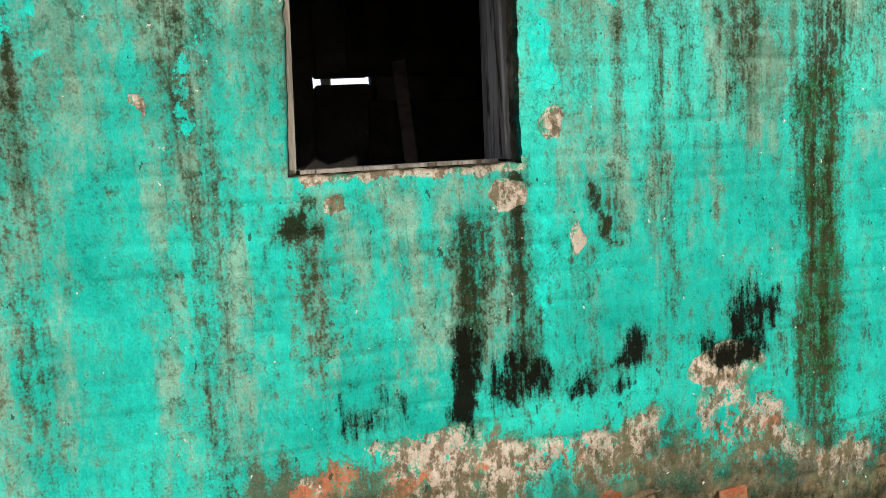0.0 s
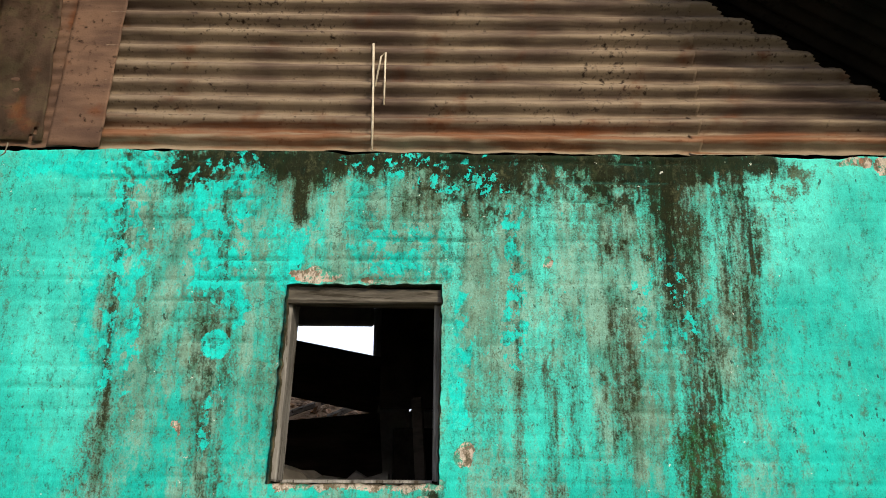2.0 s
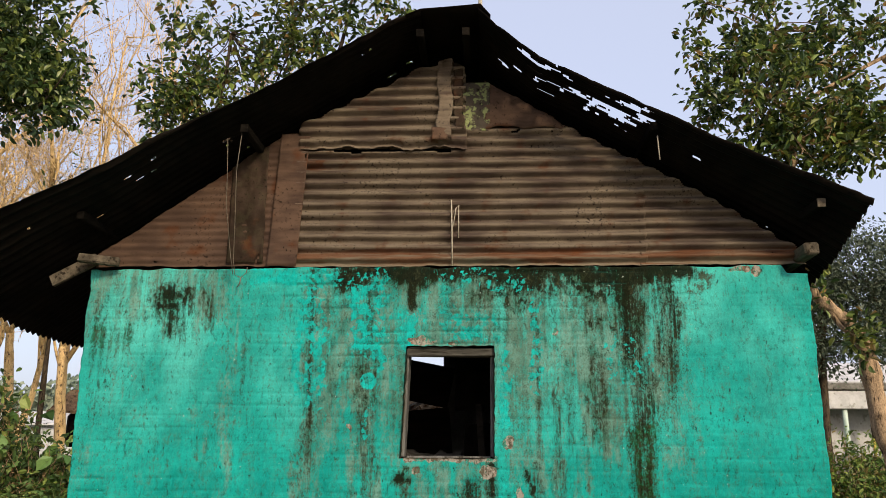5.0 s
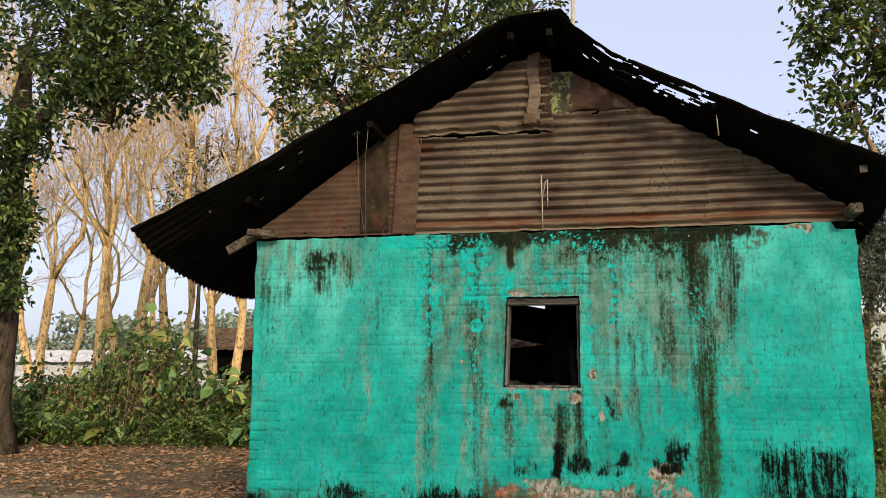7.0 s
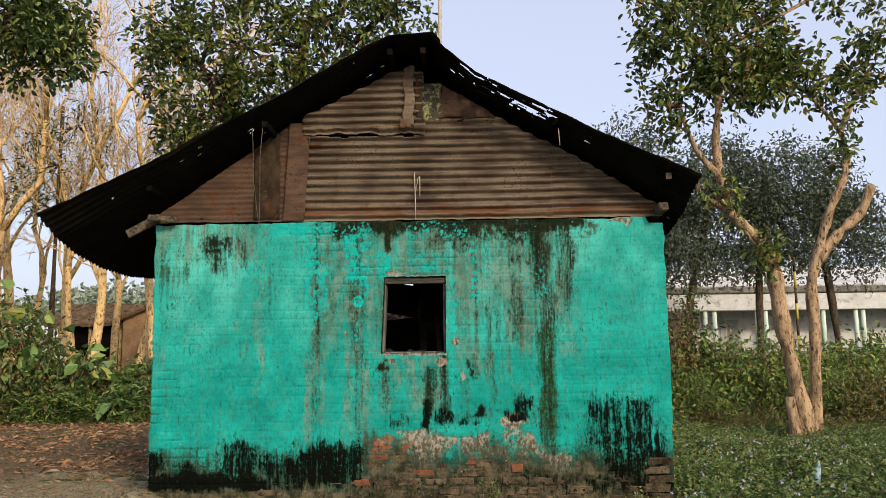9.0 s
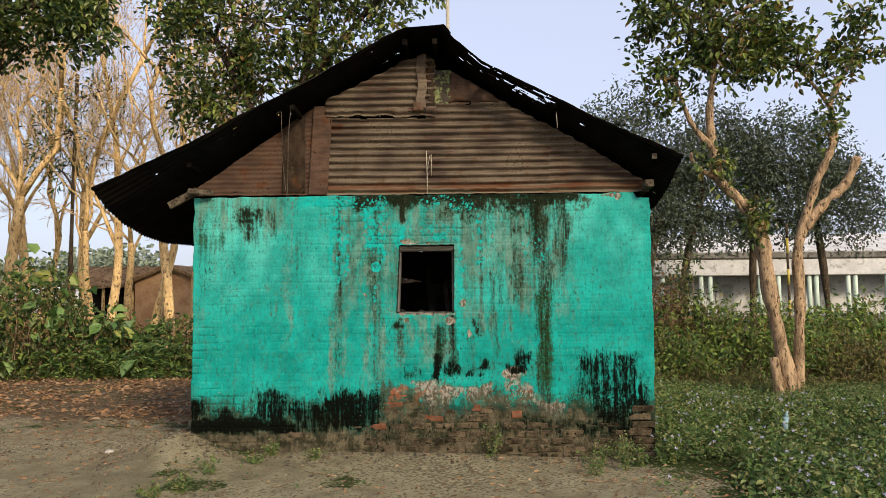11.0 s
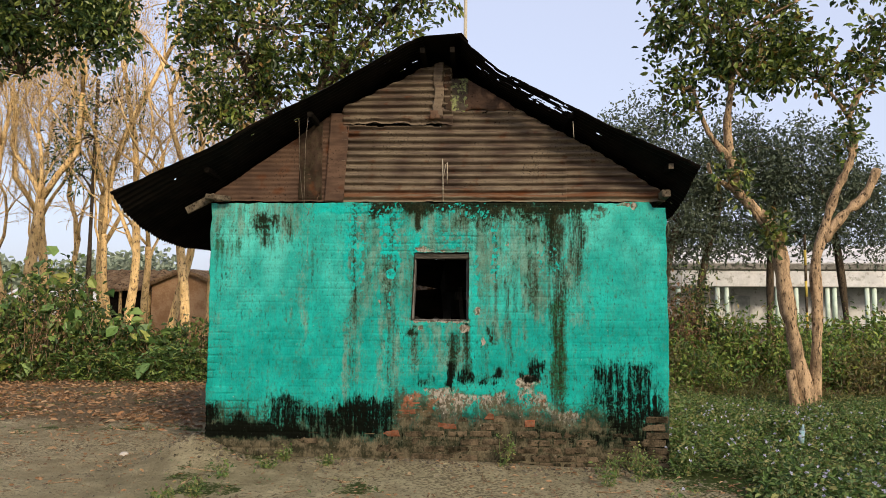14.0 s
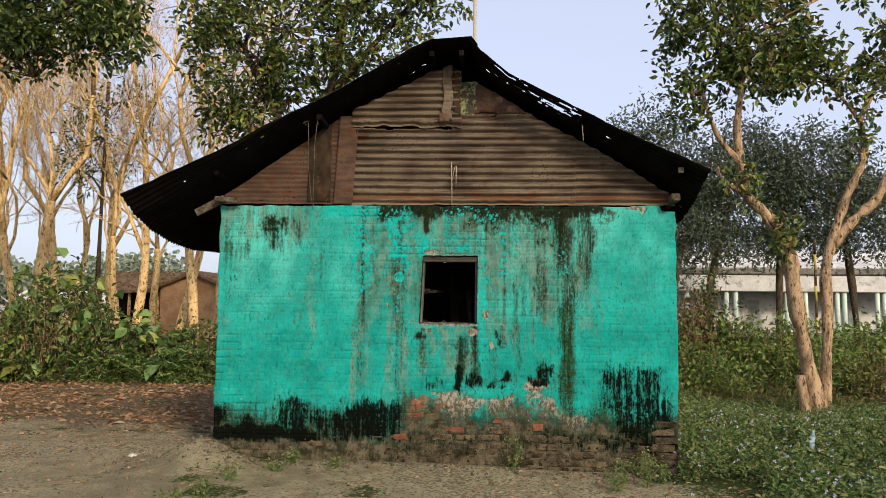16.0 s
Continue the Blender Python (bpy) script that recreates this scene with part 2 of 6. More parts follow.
    t.links.new(col, bsdf.inputs["Base Color"])
    h = sums(t, sums(t, fine, sums(t, brush, 0.6, "MULTIPLY")), sums(t, b, -0.8, "MULTIPLY"))
    relief(t, bsdf, h, 0.5, 0.006)
    return m


def rusted_sheet(name, brown, light, run_axis, moss=0.0, hem=False, rust=(0.075, 0.027, 0.011)):
    m, t, bsdf = shader(name, 0.62, 0.15)
    run = grain(t, 9, 5, run_axis)
    big, fine, speck = grain(t, 2.2, 4), grain(t, 45, 6), grain(t, 130, 3)
    col = blend(t, ramp(t, sums(t, run, big), 0.75, 1.2), brown, light)
    col = blend(t, ramp(t, sums(t, fine, sums(t, big, 0.5, "MULTIPLY")), 0.82, 1.02), col, tuple(v * 0.3 for v in brown))
    col = blend(t, sums(t, ramp(t, grain(t, 5, 5), 0.56, 0.72), 0.75, "MULTIPLY"), col, rust)
    if moss:
        col = blend(t, sums(t, ramp(t, sums(t, grain(t, 14, 5), sums(t, fine, 0.5, "MULTIPLY")), 0.72, 0.84), moss, "MULTIPLY"), col, (0.20, 0.23, 0.10))
    if hem:
        g = t.nodes.new("ShaderNodeNewGeometry")
        x = t.nodes.new("ShaderNodeSeparateXYZ")
        t.links.new(g.outputs["Position"], x.inputs["Vector"])
        z = sums(t, x.outputs["Z"], sums(t, sums(t, run, -0.5), 0.22, "MULTIPLY"))
        low = t.nodes.new("ShaderNodeMath")
        low.operation = "SUBTRACT"
        low.inputs[0].default_value = 1.0
        t.links.new(ramp(t, z, 2.79, 2.87), low.inputs[1])
        col = blend(t, sums(t, low.outputs[0], 0.7, "MULTIPLY"), col, (0.115, 0.042, 0.016))
        foot = t.nodes.new("ShaderNodeMath")
        foot.operation = "SUBTRACT"
        foot.inputs[0].default_value = 1.0
        t.links.new(ramp(t, z, 2.755, 2.80), foot.inputs[1])
        col = blend(t, sums(t, foot.outputs[0], 0.75, "MULTIPLY"), col, (0.17, 0.155, 0.115))
    col = blend(t, sums(t, ramp(t, speck, 0.62, 0.78), 0.4, "MULTIPLY"), col, (0.012, 0.009, 0.007))
    t.links.new(col, bsdf.inputs["Base Color"])
    relief(t, bsdf, sums(t, fine, speck), 0.35, 0.003)
    return m


WALL = painted_wall()
TIN = rusted_sheet("rusted_corrugated_tin", (0.062, 0.045, 0.036), (0.15, 0.12, 0.087), (0.25, 1, 3), 0.0, True)
TIN_RED = rusted_sheet("red_rusted_tin", (0.050, 0.032, 0.024), (0.092, 0.058, 0.040), (0.4, 1, 2))
TIN_GREY = rusted_sheet("lichen_grey_tin", (0.028, 0.024, 0.018), (0.06, 0.05, 0.04), (1, 1, 1), 0.9)
TIN_DARK = rusted_sheet("dark_lichened_tin", (0.020, 0.014, 0.010), (0.042, 0.028, 0.02), (1, 1, 1), 0.03)
# rusty roof tin taken down to black: the underside's shade is in the colour
ROOF = rusted_sheet("shade_black_roof_tin", (0.004, 0.0036, 0.0032), (0.010, 0.008, 0.0065), (1, 0.3, 1), rust=(0.009, 0.006, 0.004))
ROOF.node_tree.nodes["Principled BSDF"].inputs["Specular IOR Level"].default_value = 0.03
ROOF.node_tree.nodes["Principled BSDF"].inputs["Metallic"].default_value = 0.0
# near-black wood: the shade under roofs and indoors is put into its colour
SHADE_BLACK = mottled("shade_black_wood", (0.004, 0.0035, 0.003), (0.012, 0.010, 0.008), 10, stretch=(1, 0.2, 1))
WOOD = mottled("weathered_grey_wood", (0.066, 0.065, 0.060), (0.17, 0.168, 0.158), 16, c=(0.03, 0.026, 0.02), stretch=(1, 1, 0.12), distance=0.006)
WOOD_FLAT = mottled("weathered_lintel_wood", (0.035, 0.033, 0.028), (0.095, 0.09, 0.078), 14, c=(0.02, 0.018, 0.014), stretch=(0.15, 1, 1), distance=0.006)
BEAM = mottled("old_rafter_wood", (0.05, 0.042, 0.031), (0.12, 0.1, 0.075), 14, c=(0.02, 0.016, 0.011), stretch=(1, 0.2, 1))
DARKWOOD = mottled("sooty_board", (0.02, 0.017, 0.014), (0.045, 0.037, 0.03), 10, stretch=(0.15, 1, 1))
def in_place(m):
    """Let the grain run on from piece to piece."""
    t = m.node_tree
    g = t.nodes.new("ShaderNodeNewGeometry")
    for n in [n for n in t.nodes if n.bl_idname == "ShaderNodeMapping"]:
        t.links.new(g.outputs["Position"], n.inputs["Vector"])
    return m


BRICK_MUD = in_place(mottled("mud_stained_brick", (0.022, 0.019, 0.012), (0.105, 0.08, 0.052), 8, c=(0.010, 0.012, 0.007), bump=1.0, distance=0.015, island=0.6))
BRICK_RED = in_place(mottled("fired_brick", (0.13, 0.045, 0.022), (0.18, 0.085, 0.05), 22, c=(0.10, 0.07, 0.05), bump=0.8, island=0.3))
PLASTER = mottled("bare_interior_plaster", (0.10, 0.095, 0.085), (0.16, 0.15, 0.135), 4)
STRING = mottled("blackened_string", (0.07, 0.062, 0.05), (0.15, 0.13, 0.10), 40)
WIRE = mottled("dull_wire", (0.30, 0.27, 0.21), (0.42, 0.38, 0.30), 40)


# ---- building blocks ----
def mesh_of(name, verts, faces, material, smooth=False):
    me = bpy.data.meshes.new(name)
    me.from_pydata(verts, [], faces)
    me.materials.append(material)
    if smooth:
        me.polygons.foreach_set("use_smooth", np.ones(len(me.polygons), bool))
    me.update()
    return me


def thing(name, label="", category="", group="", kind="", at=(0, 0, 0)):
    e = new(name)
    e.location, e.empty_display_size = at, 0.1
    return tagged(e, label, category, group, kind)


def part(name, me, parent, label=""):
    ob = new(name, me)
    ob.parent = parent
    return tagged(ob, label)


def block(cx, cy, cz, sx, sy, sz, wear=0.0, seed=0):
    """Verts and faces of a bevelled, slightly uneven bar."""
    bm = bmesh.new()
    bmesh.ops.create_cube(bm, size=1)
    for v in bm.verts:
        v.co = Vector((v.co.x * sx, v.co.y * sy, v.co.z * sz))
    e = min(sx, sy, sz) * 0.16
    bmesh.ops.bevel(bm, geom=bm.edges[:], offset=e, segments=1, affect="EDGES")
    rng = random.Random(seed)
    for v in bm.verts:
        v.co += Vector((rng.uniform(-1, 1), rng.uniform(-1, 1), rng.uniform(-1, 1))) * wear
    return bm


def bm_mesh(name, bm, material, m=None):
    if m is not None:
        bm.transform(m)
    me = bpy.data.meshes.new(name)
    bm.to_mesh(me)
    bm.free()
    me.materials.append(material)
    return me


def bar(name, a, b, width, height, material, parent, label="", wear=0.003, seed=0):
    """A squared timber from a to b."""
    a, b = Vector(a), Vector(b)
    bm = block(0, 0, 0, width, (b - a).length, height, wear, seed)
    turn = (b - a).to_track_quat("Y", "Z").to_matrix().to_4x4()
    return part(name, bm_mesh(name, bm, material, Matrix.Translation((a + b) / 2) @ turn), parent, label)


def tube_into(verts, faces, points, radii, sides=6):
    """Adds a tapered tube along points to the lists."""
    base = len(verts)
    n = len(points)
    for i, p in enumerate(points):
        d = (points[min(i + 1, n - 1)] - points[max(i - 1, 0)]).normalized()
        u = d.cross(Vector((0.3, 0.9, 0.31)) if abs(d.z) > 0.5 else Vector((0, 0, 1))).normalized()
        w = d.cross(u)
        for k in range(sides):
            a = 2 * math.pi * k / sides
            verts.append(p + (u * math.cos(a) + w * math.sin(a)) * radii[i])
    for i in range(n - 1):
        for k in range(sides):
            q = (k + 1) % sides
            faces.append((base + i * sides + k, base + i * sides + q, base + (i + 1) * sides + q, base + (i + 1) * sides + k))
    faces.append(tuple(base + k for k in reversed(range(sides))))
    faces.append(tuple(base + (n - 1) * sides + k for k in range(sides)))


def tube(name, points, radii, material, parent, label="", sides=6):
    verts, faces = [], []
    points = [Vector(p) for p in points]
    if isinstance(radii, (int, float)):
        radii = [radii] * len(points)
    tube_into(verts, faces, points, radii, sides)
    return part(name, mesh_of(name, verts, faces, material, True), parent, label)


# ---- the house ----
house = thing("house", "small derelict masonry hut with teal limewashed wall and rusted tin roof", "house")
W0, W1, DEEP = -2.4, 2.4, 2.9
WIN = (-0.241, 0.35, 1.482, 2.195)


def wall_fields(X, Z):
    """Where the paint is stained, bare or clean: the fields of soot, wear and tint."""
    wx = X + 0.05 * (fbm(X * 5, Z * 5, 3) - 0.5) + 0.03 * (fbm(X * 22, Z * 22, 5) - 0.5)
    wz = Z + 0.14 * (fbm(X * 5, Z * 5, 8) - 0.5) + 0.05 * (fbm(X * 30, Z * 8, 11, 4) - 0.5)
    streak = 0.5 * fbm(X * 22, Z * 1.3, 21) + 0.5 * fbm(X * 75, Z * 3.0, 22)
    blotch = fbm(X * 6, Z * 6, 31)
    spots = fbm(X * 18, Z * 14, 41)
    splats = fbm(X * 34, Z * 26, 45)

    def patch(x0, x1, z0, z1, amount=1.0, soft=0.06, fade=0.12, streaky=0.5, spotty=0.0):
        m = step(x0 - soft, x0 + soft, wx) * (1 - step(x1 - soft, x1 + soft, wx)) * step(z0 - fade, z0 + fade, wz) * (1 - step(z1 - 0.5 * soft - 0.06, z1 + 0.5 * soft + 0.04, wz))
        m = m * (1 - 0.45 * streaky + 0.9 * streaky * step(0.3, 0.75, streak))
        return amount * m * (1 - spotty + 2 * spotty * step(0.42, 0.62, splats))

    top = lambda *rows: np.max([patch(*r) for r in rows], axis=0)
    film = top(
        (-0.98, 1.62, 1.5, 2.9, 0.84, 0.2, 0.5, 0.4), (-2.45, -1.35, 2.25, 2.9, 0.72, 0.3, 0.3, 0.5), (-0.3, 0.34, 0.95, 1.48, 0.66, 0.05, 0.2, 0.4),
        (-1.62, -1.3, 1.2, 2.5, 0.35, 0.1, 0.4, 0.6), (-2.4, -1.9, 0.9, 2.2, 0.3, 0.3, 0.5, 0.6), (0.4, 1.2, 1.2, 2.0, 0.6, 0.15, 0.5, 0.6),
        (-0.6, -0.36, 0.6, 1.9, 0.66, 0.06, 0.3, 0.3), (-0.96, -0.76, 0.6, 1.9, 0.6, 0.05, 0.3, 0.3), (1.0, 1.2, 1.4, 2.15, 0.95, 0.04, 0.2, 0.4))
    dark = top(
        (-0.91, -0.82, 1.3, 2.75, 0.62, 0.03, 0.5, 0.5), (-0.90, -0.84, 0.7, 1.7, 0.42, 0.03, 0.3, 0.4), (-0.53, -0.40, 1.3, 2.75, 0.66, 0.05, 0.5, 0.5, 0.15), (-0.51, -0.42, 0.7, 1.7, 0.48, 0.04, 0.3, 0.4),
        (1.20, 1.36, 0.35, 2.2, 0.76, 0.05, 0.2, 0.4), (1.16, 1.34, 2.0, 2.75, 1.0, 0.05, 0.25, 0.5), (1.40, 1.56, 1.95, 2.75, 0.82, 0.05, 0.2, 0.6), (-0.72, 1.70, 2.60, 2.8, 1.25, 0.05, 0.09, 0.25, 0.1),
        (0.59, 0.65, 1.4, 2.7, 0.50, 0.02, 0.4, 0.6), (0.79, 0.85, 1.5, 1.88, 0.62, 0.03, 0.1, 0.3), (0.92, 1.40, 2.28, 2.40, 0.68, 0.06, 0.05, 0.2, 0.3))
    dark = np.maximum(dark, top(
        (0.3, 1.25, 2.46, 2.8, 0.78, 0.1, 0.14, 0.5, 0.3), (-0.24, -0.16, 2.44, 2.76, 1.05, 0.015, 0.04, 0.2), (0.20, 0.38, 2.47, 2.7, 0.72, 0.06, 0.06, 0.3, 0.2), (-1.95, -1.66, 2.40, 2.62, 0.95, 0.05, 0.10, 0.5, 0.2),
        (-1.86, -1.72, 2.2, 2.5, 0.8, 0.03, 0.12, 0.6), (-1.62, -1.52, 2.3, 2.62, 0.62, 0.03, 0.12, 0.6), (0.96, 1.06, 1.5, 2.2, 0.6, 0.03, 0.2, 0.6), (1.26, 1.32, 1.5, 1.95, 0.85, 0.02, 0.1, 0.4),
        (0.13, 0.26, 0.95, 1.36, 0.80, 0.04, 0.12, 0.5), (0.29, 0.38, 0.85, 1.45, 0.90, 0.03, 0.15, 0.5)))
    dark = np.maximum(dark, top(
        (-0.33, -0.17, 1.32, 1.45, 0.85, 0.03, 0.04, 0.2, 0.3), (-0.26, -0.18, 1.0, 1.35, 0.5, 0.03, 0.1, 0.5), (-2.42, -0.5, 0.34, 0.66, 0.5, 0.05, 0.12, 0.8), (0.70, 0.76, 1.2, 1.9, 0.55, 0.02, 0.2, 0.6),
        (0.90, 0.94, 1.3, 1.9, 0.5, 0.02, 0.2, 0.6), (0.2, 1.5, 0.78, 1.0, 0.42, 0.2, 0.15, 0.8, 0.3), (0.4, 0.6, 0.95, 1.3, 0.35, 0.08, 0.2, 0.7, 0.3), (1.4, 2.42, 0.1, 0.55, 0.75, 0.1, 0.15, 0.4)))
    dark = np.maximum(dark, top((0.54, 0.65, 1.28, 1.40, 0.75, 0.02, 0.03, 0.3, 0.3), (0.74, 0.82, 1.0, 1.5, 0.4, 0.03, 0.15, 0.6), (-2.36, -2.2, 1.6, 2.6, 0.25, 0.05, 0.4, 0.7), (-1.35, -1.25, 1.6, 2.7, 0.28, 0.04, 0.4, 0.7)))
    black = top(
        (-2.5, -1.3, 0.24, 0.43, 1.15, 0.05, 0.05, 0.1), (-2.42, -2.26, 0.36, 0.66, 0.85, 0.04, 0.1, 0.5), (-2.2, -1.9, 0.3, 0.52, 0.72, 0.08, 0.08, 0.6), (-1.75, -1.4, 0.36, 0.68, 0.80, 0.08, 0.10, 0.5), (-1.4, -0.95, 0.24, 0.60, 0.85, 0.08, 0.08, 0.5), (-1.05, -0.4, 0.28, 0.68, 0.92, 0.08, 0.08, 0.5),
        (0.12, 0.21, 0.82, 1.10, 1.0, 0.03, 0.06, 0.3), (0.24, 0.40, 0.85, 1.02, 0.95, 0.05, 0.06, 0.4), (0.88, 1.1, 0.87, 0.97, 1.15, 0.05, 0.03, 0.1), (0.94, 1.14, 0.95, 1.10, 0.85, 0.05, 0.04, 0.4))
    black = np.maximum(black, top(
        (1.60, 2.26, 0.55, 1.10, 0.66, 0.08, 0.18, 0.7), (1.66, 1.86, 0.7, 1.08, 0.68, 0.05, 0.1, 0.7), (1.78, 2.34, 0.27, 0.80, 0.90, 0.1, 0.1, 0.6, 0.15), (2.02, 2.24, 0.6, 1.02, 0.72, 0.06, 0.1, 0.6), (0.62, 0.71, 0.88, 1.0, 0.95, 0.03, 0.04, 0.3), (0.60, 0.68, 0.79, 0.85, 0.9, 0.03, 0.02, 0.2), (0.45, 0.55, 0.82, 0.88, 0.9, 0.03, 0.02, 0.2)))
    black = np.maximum(black, top(
        (1.98, 2.42, 0.18, 0.4, 0.75, 0.05, 0.05, 0.3, 0.3), (-0.2, -0.02, 0.80, 0.95, 0.6, 0.05, 0.05, 0.6), (-0.6, 1.7, 0.24, 0.40, 0.40, 0.1, 0.08, 0.2, 0.3), (1.0, 2.42, 0.22, 0.42, 0.55, 0.1, 0.08, 0.2, 0.3)))
    ridge_x = (-2.4, -0.55, -0.42, -0.32, -0.13, -0.03, 0.09, 0.23, 0.36, 0.53, 0.76, 1.02, 1.18, 1.32, 1.5, 1.8, 2.4)
    ridge_z = (0.15, 0.22, 0.5, 0.675, 0.78, 0.833, 0.823, 0.79, 0.75, 0.75, 0.80, 0.85, 0.69, 0.55, 0.56, 0.3, 0.2)
    crest = np.interp(X, ridge_x, ridge_z) + 0.05 * (fbm(X * 9, Z * 9, 77) - 0.5) + 0.04 * (fbm(X * 25, Z * 25, 78) - 0.5)
    bare = 0.9 * step(crest + 0.07, crest - 0.07, Z) * step(0.16, 0.34, Z) * (0.66 + 1.1 * (blotch - 0.42) + 0.6 * (spots - 0.5)) * step(-0.7, -0.4, X) * (1 - step(1.3, 1.9, X))
    for cx, cz, rx, rz in ((0.443, 1.585, 0.035, 0.05), (0.5, 1.27, 0.024, 0.045), (0.31, 1.405, 0.055, 0.035), (-0.15, 1.40, 0.02, 0.03), (-0.12, 2.225, 0.09, 0.022),
                           (0.1, 2.21, 0.05, 0.012), (0.95, 0.86, 0.14, 0.06), (-0.585, 1.67, 0.02, 0.015), (1.95, 2.70, 0.07, 0.02), (2.07, 2.69, 0.04, 0.025), (0.745, 2.29, 0.018, 0.022)):
        r = ((X + 0.04 * (blotch - 0.5) - cx) / rx) ** 2 + ((Z + 0.05 * (spots - 0.5) - cz) / rz) ** 2
        bare = np.maximum(bare, 1.2 * (1 - step(0.5, 1.5, r)))
    sill = step(WIN[0] - 0.02, WIN[0] + 0.02, X) * (1 - step(WIN[1], WIN[1] + 0.03, X)) * step(1.44, 1.475, Z + 0.03 * (spots - 0.5)) * (Z < 1.5)
    bare = np.maximum(bare, 0.8 * sill)
    cyan = top((-0.6, -0.36, 2.08, 2.72, 0.75, 0.04, 0.06, 0.3, 0.6), (-0.26, -0.16, 2.2, 2.44, 0.85, 0.02, 0.04, 0.1, 0.2), (-0.4, -0.1, 2.32, 2.46, 0.4, 0.05, 0.05, 0.2, 0.6), (0.0, 0.4, 2.2, 2.46, 0.4, 0.06, 0.06, 0.2, 0.65),
               (-0.98, -0.76, 1.85, 2.72, 0.5, 0.04, 0.2, 0.4, 0.65), (0.37, 0.45, 1.6, 2.25, 0.40, 0.03, 0.1, 0.3, 0.6), (0.37, 0.45, 1.0, 1.35, 0.38, 0.03, 0.1, 0.5, 0.5), (-1.3, -0.66, 2.62, 2.74, 0.85, 0.04, 0.03, 0.1, 0.3),
               (1.05, 1.4, 1.95, 2.36, 0.24, 0.05, 0.06, 0.3, 0.65), (-0.5, -0.44, 1.55, 1.9, 0.5, 0.02, 0.1, 0.4, 0.4), (0.58, 0.66, 1.9, 2.6, 0.5, 0.02, 0.2, 0.4, 0.5), (-0.1, 0.6, 2.55, 2.72, 0.3, 0.1, 0.05, 0.3, 0.65))
    cyan = np.maximum(cyan, 1.2 * (1 - step(0.6, 1.3, ((X + 0.47) / 0.055) ** 2 + ((Z - 1.965) / 0.055) ** 2 + 0.5 * (spots - 0.5))))
    low = 0.42 + 0.08 * step(-0.6, 0.2, X) * (1 - 0.4 * step(1.4, 1.8, X)) + 0.22 * (fbm(X * 3, Z * 2, 91) - 0.5)
    mud = 1.3 * (1 - step(low - 0.26, low + 0.24, Z))
    rust = top((-0.75, 1.6, 2.6, 2.75, 0.5, 0.05, 0.05, 0.5), (1.2, 1.32, 2.3, 2.72, 0.8, 0.04, 0.1, 0.4), (1.6, 1.82, 2.5, 2.72, 0.7, 0.05, 0.05, 0.3, 0.3), (-0.22, -0.16, 2.48, 2.74, 0.7, 0.02, 0.05, 0.3),
               (-0.3, -0.15, 0.95, 1.45, 0.45, 0.03, 0.15, 0.5), (0.15, 0.3, 1.0, 1.35, 0.5, 0.04, 0.1, 0.5), (-0.95, -0.85, 0.9, 1.7, 0.4, 0.03, 0.3, 0.4), (-0.46, 0.0, 0.46, 0.76, 1.0, 0.05, 0.05, 0.1))
    moss = top((1.2, 1.38, 0.6, 1.75, 0.85, 0.05, 0.3, 0.3), (-2.36, -2.06, 2.15, 2.38, 0.8, 0.04, 0.1, 0.7), (1.3, 1.9, 0.45, 0.7, 0.5, 0.1, 0.1, 0.4), (-1.8, -0.7, 0.45, 0.62, 0.4, 0.1, 0.1, 0.6))
    pale = step(1.3, 2.3, Z) * (0.2 + 0.8 * step(0.4, 0.8, fbm(X * 2.2, Z * 1.2, 55))) * (1 - 0.35 * step(1.4, 1.7, X)) * (1 - 0.3 * step(-1.0, 0.0, X) * (1 - step(1.3, 1.6, X)))
    return film, dark, black, bare, cyan, mud, rust, moss, np.clip(pale, 0, 1)


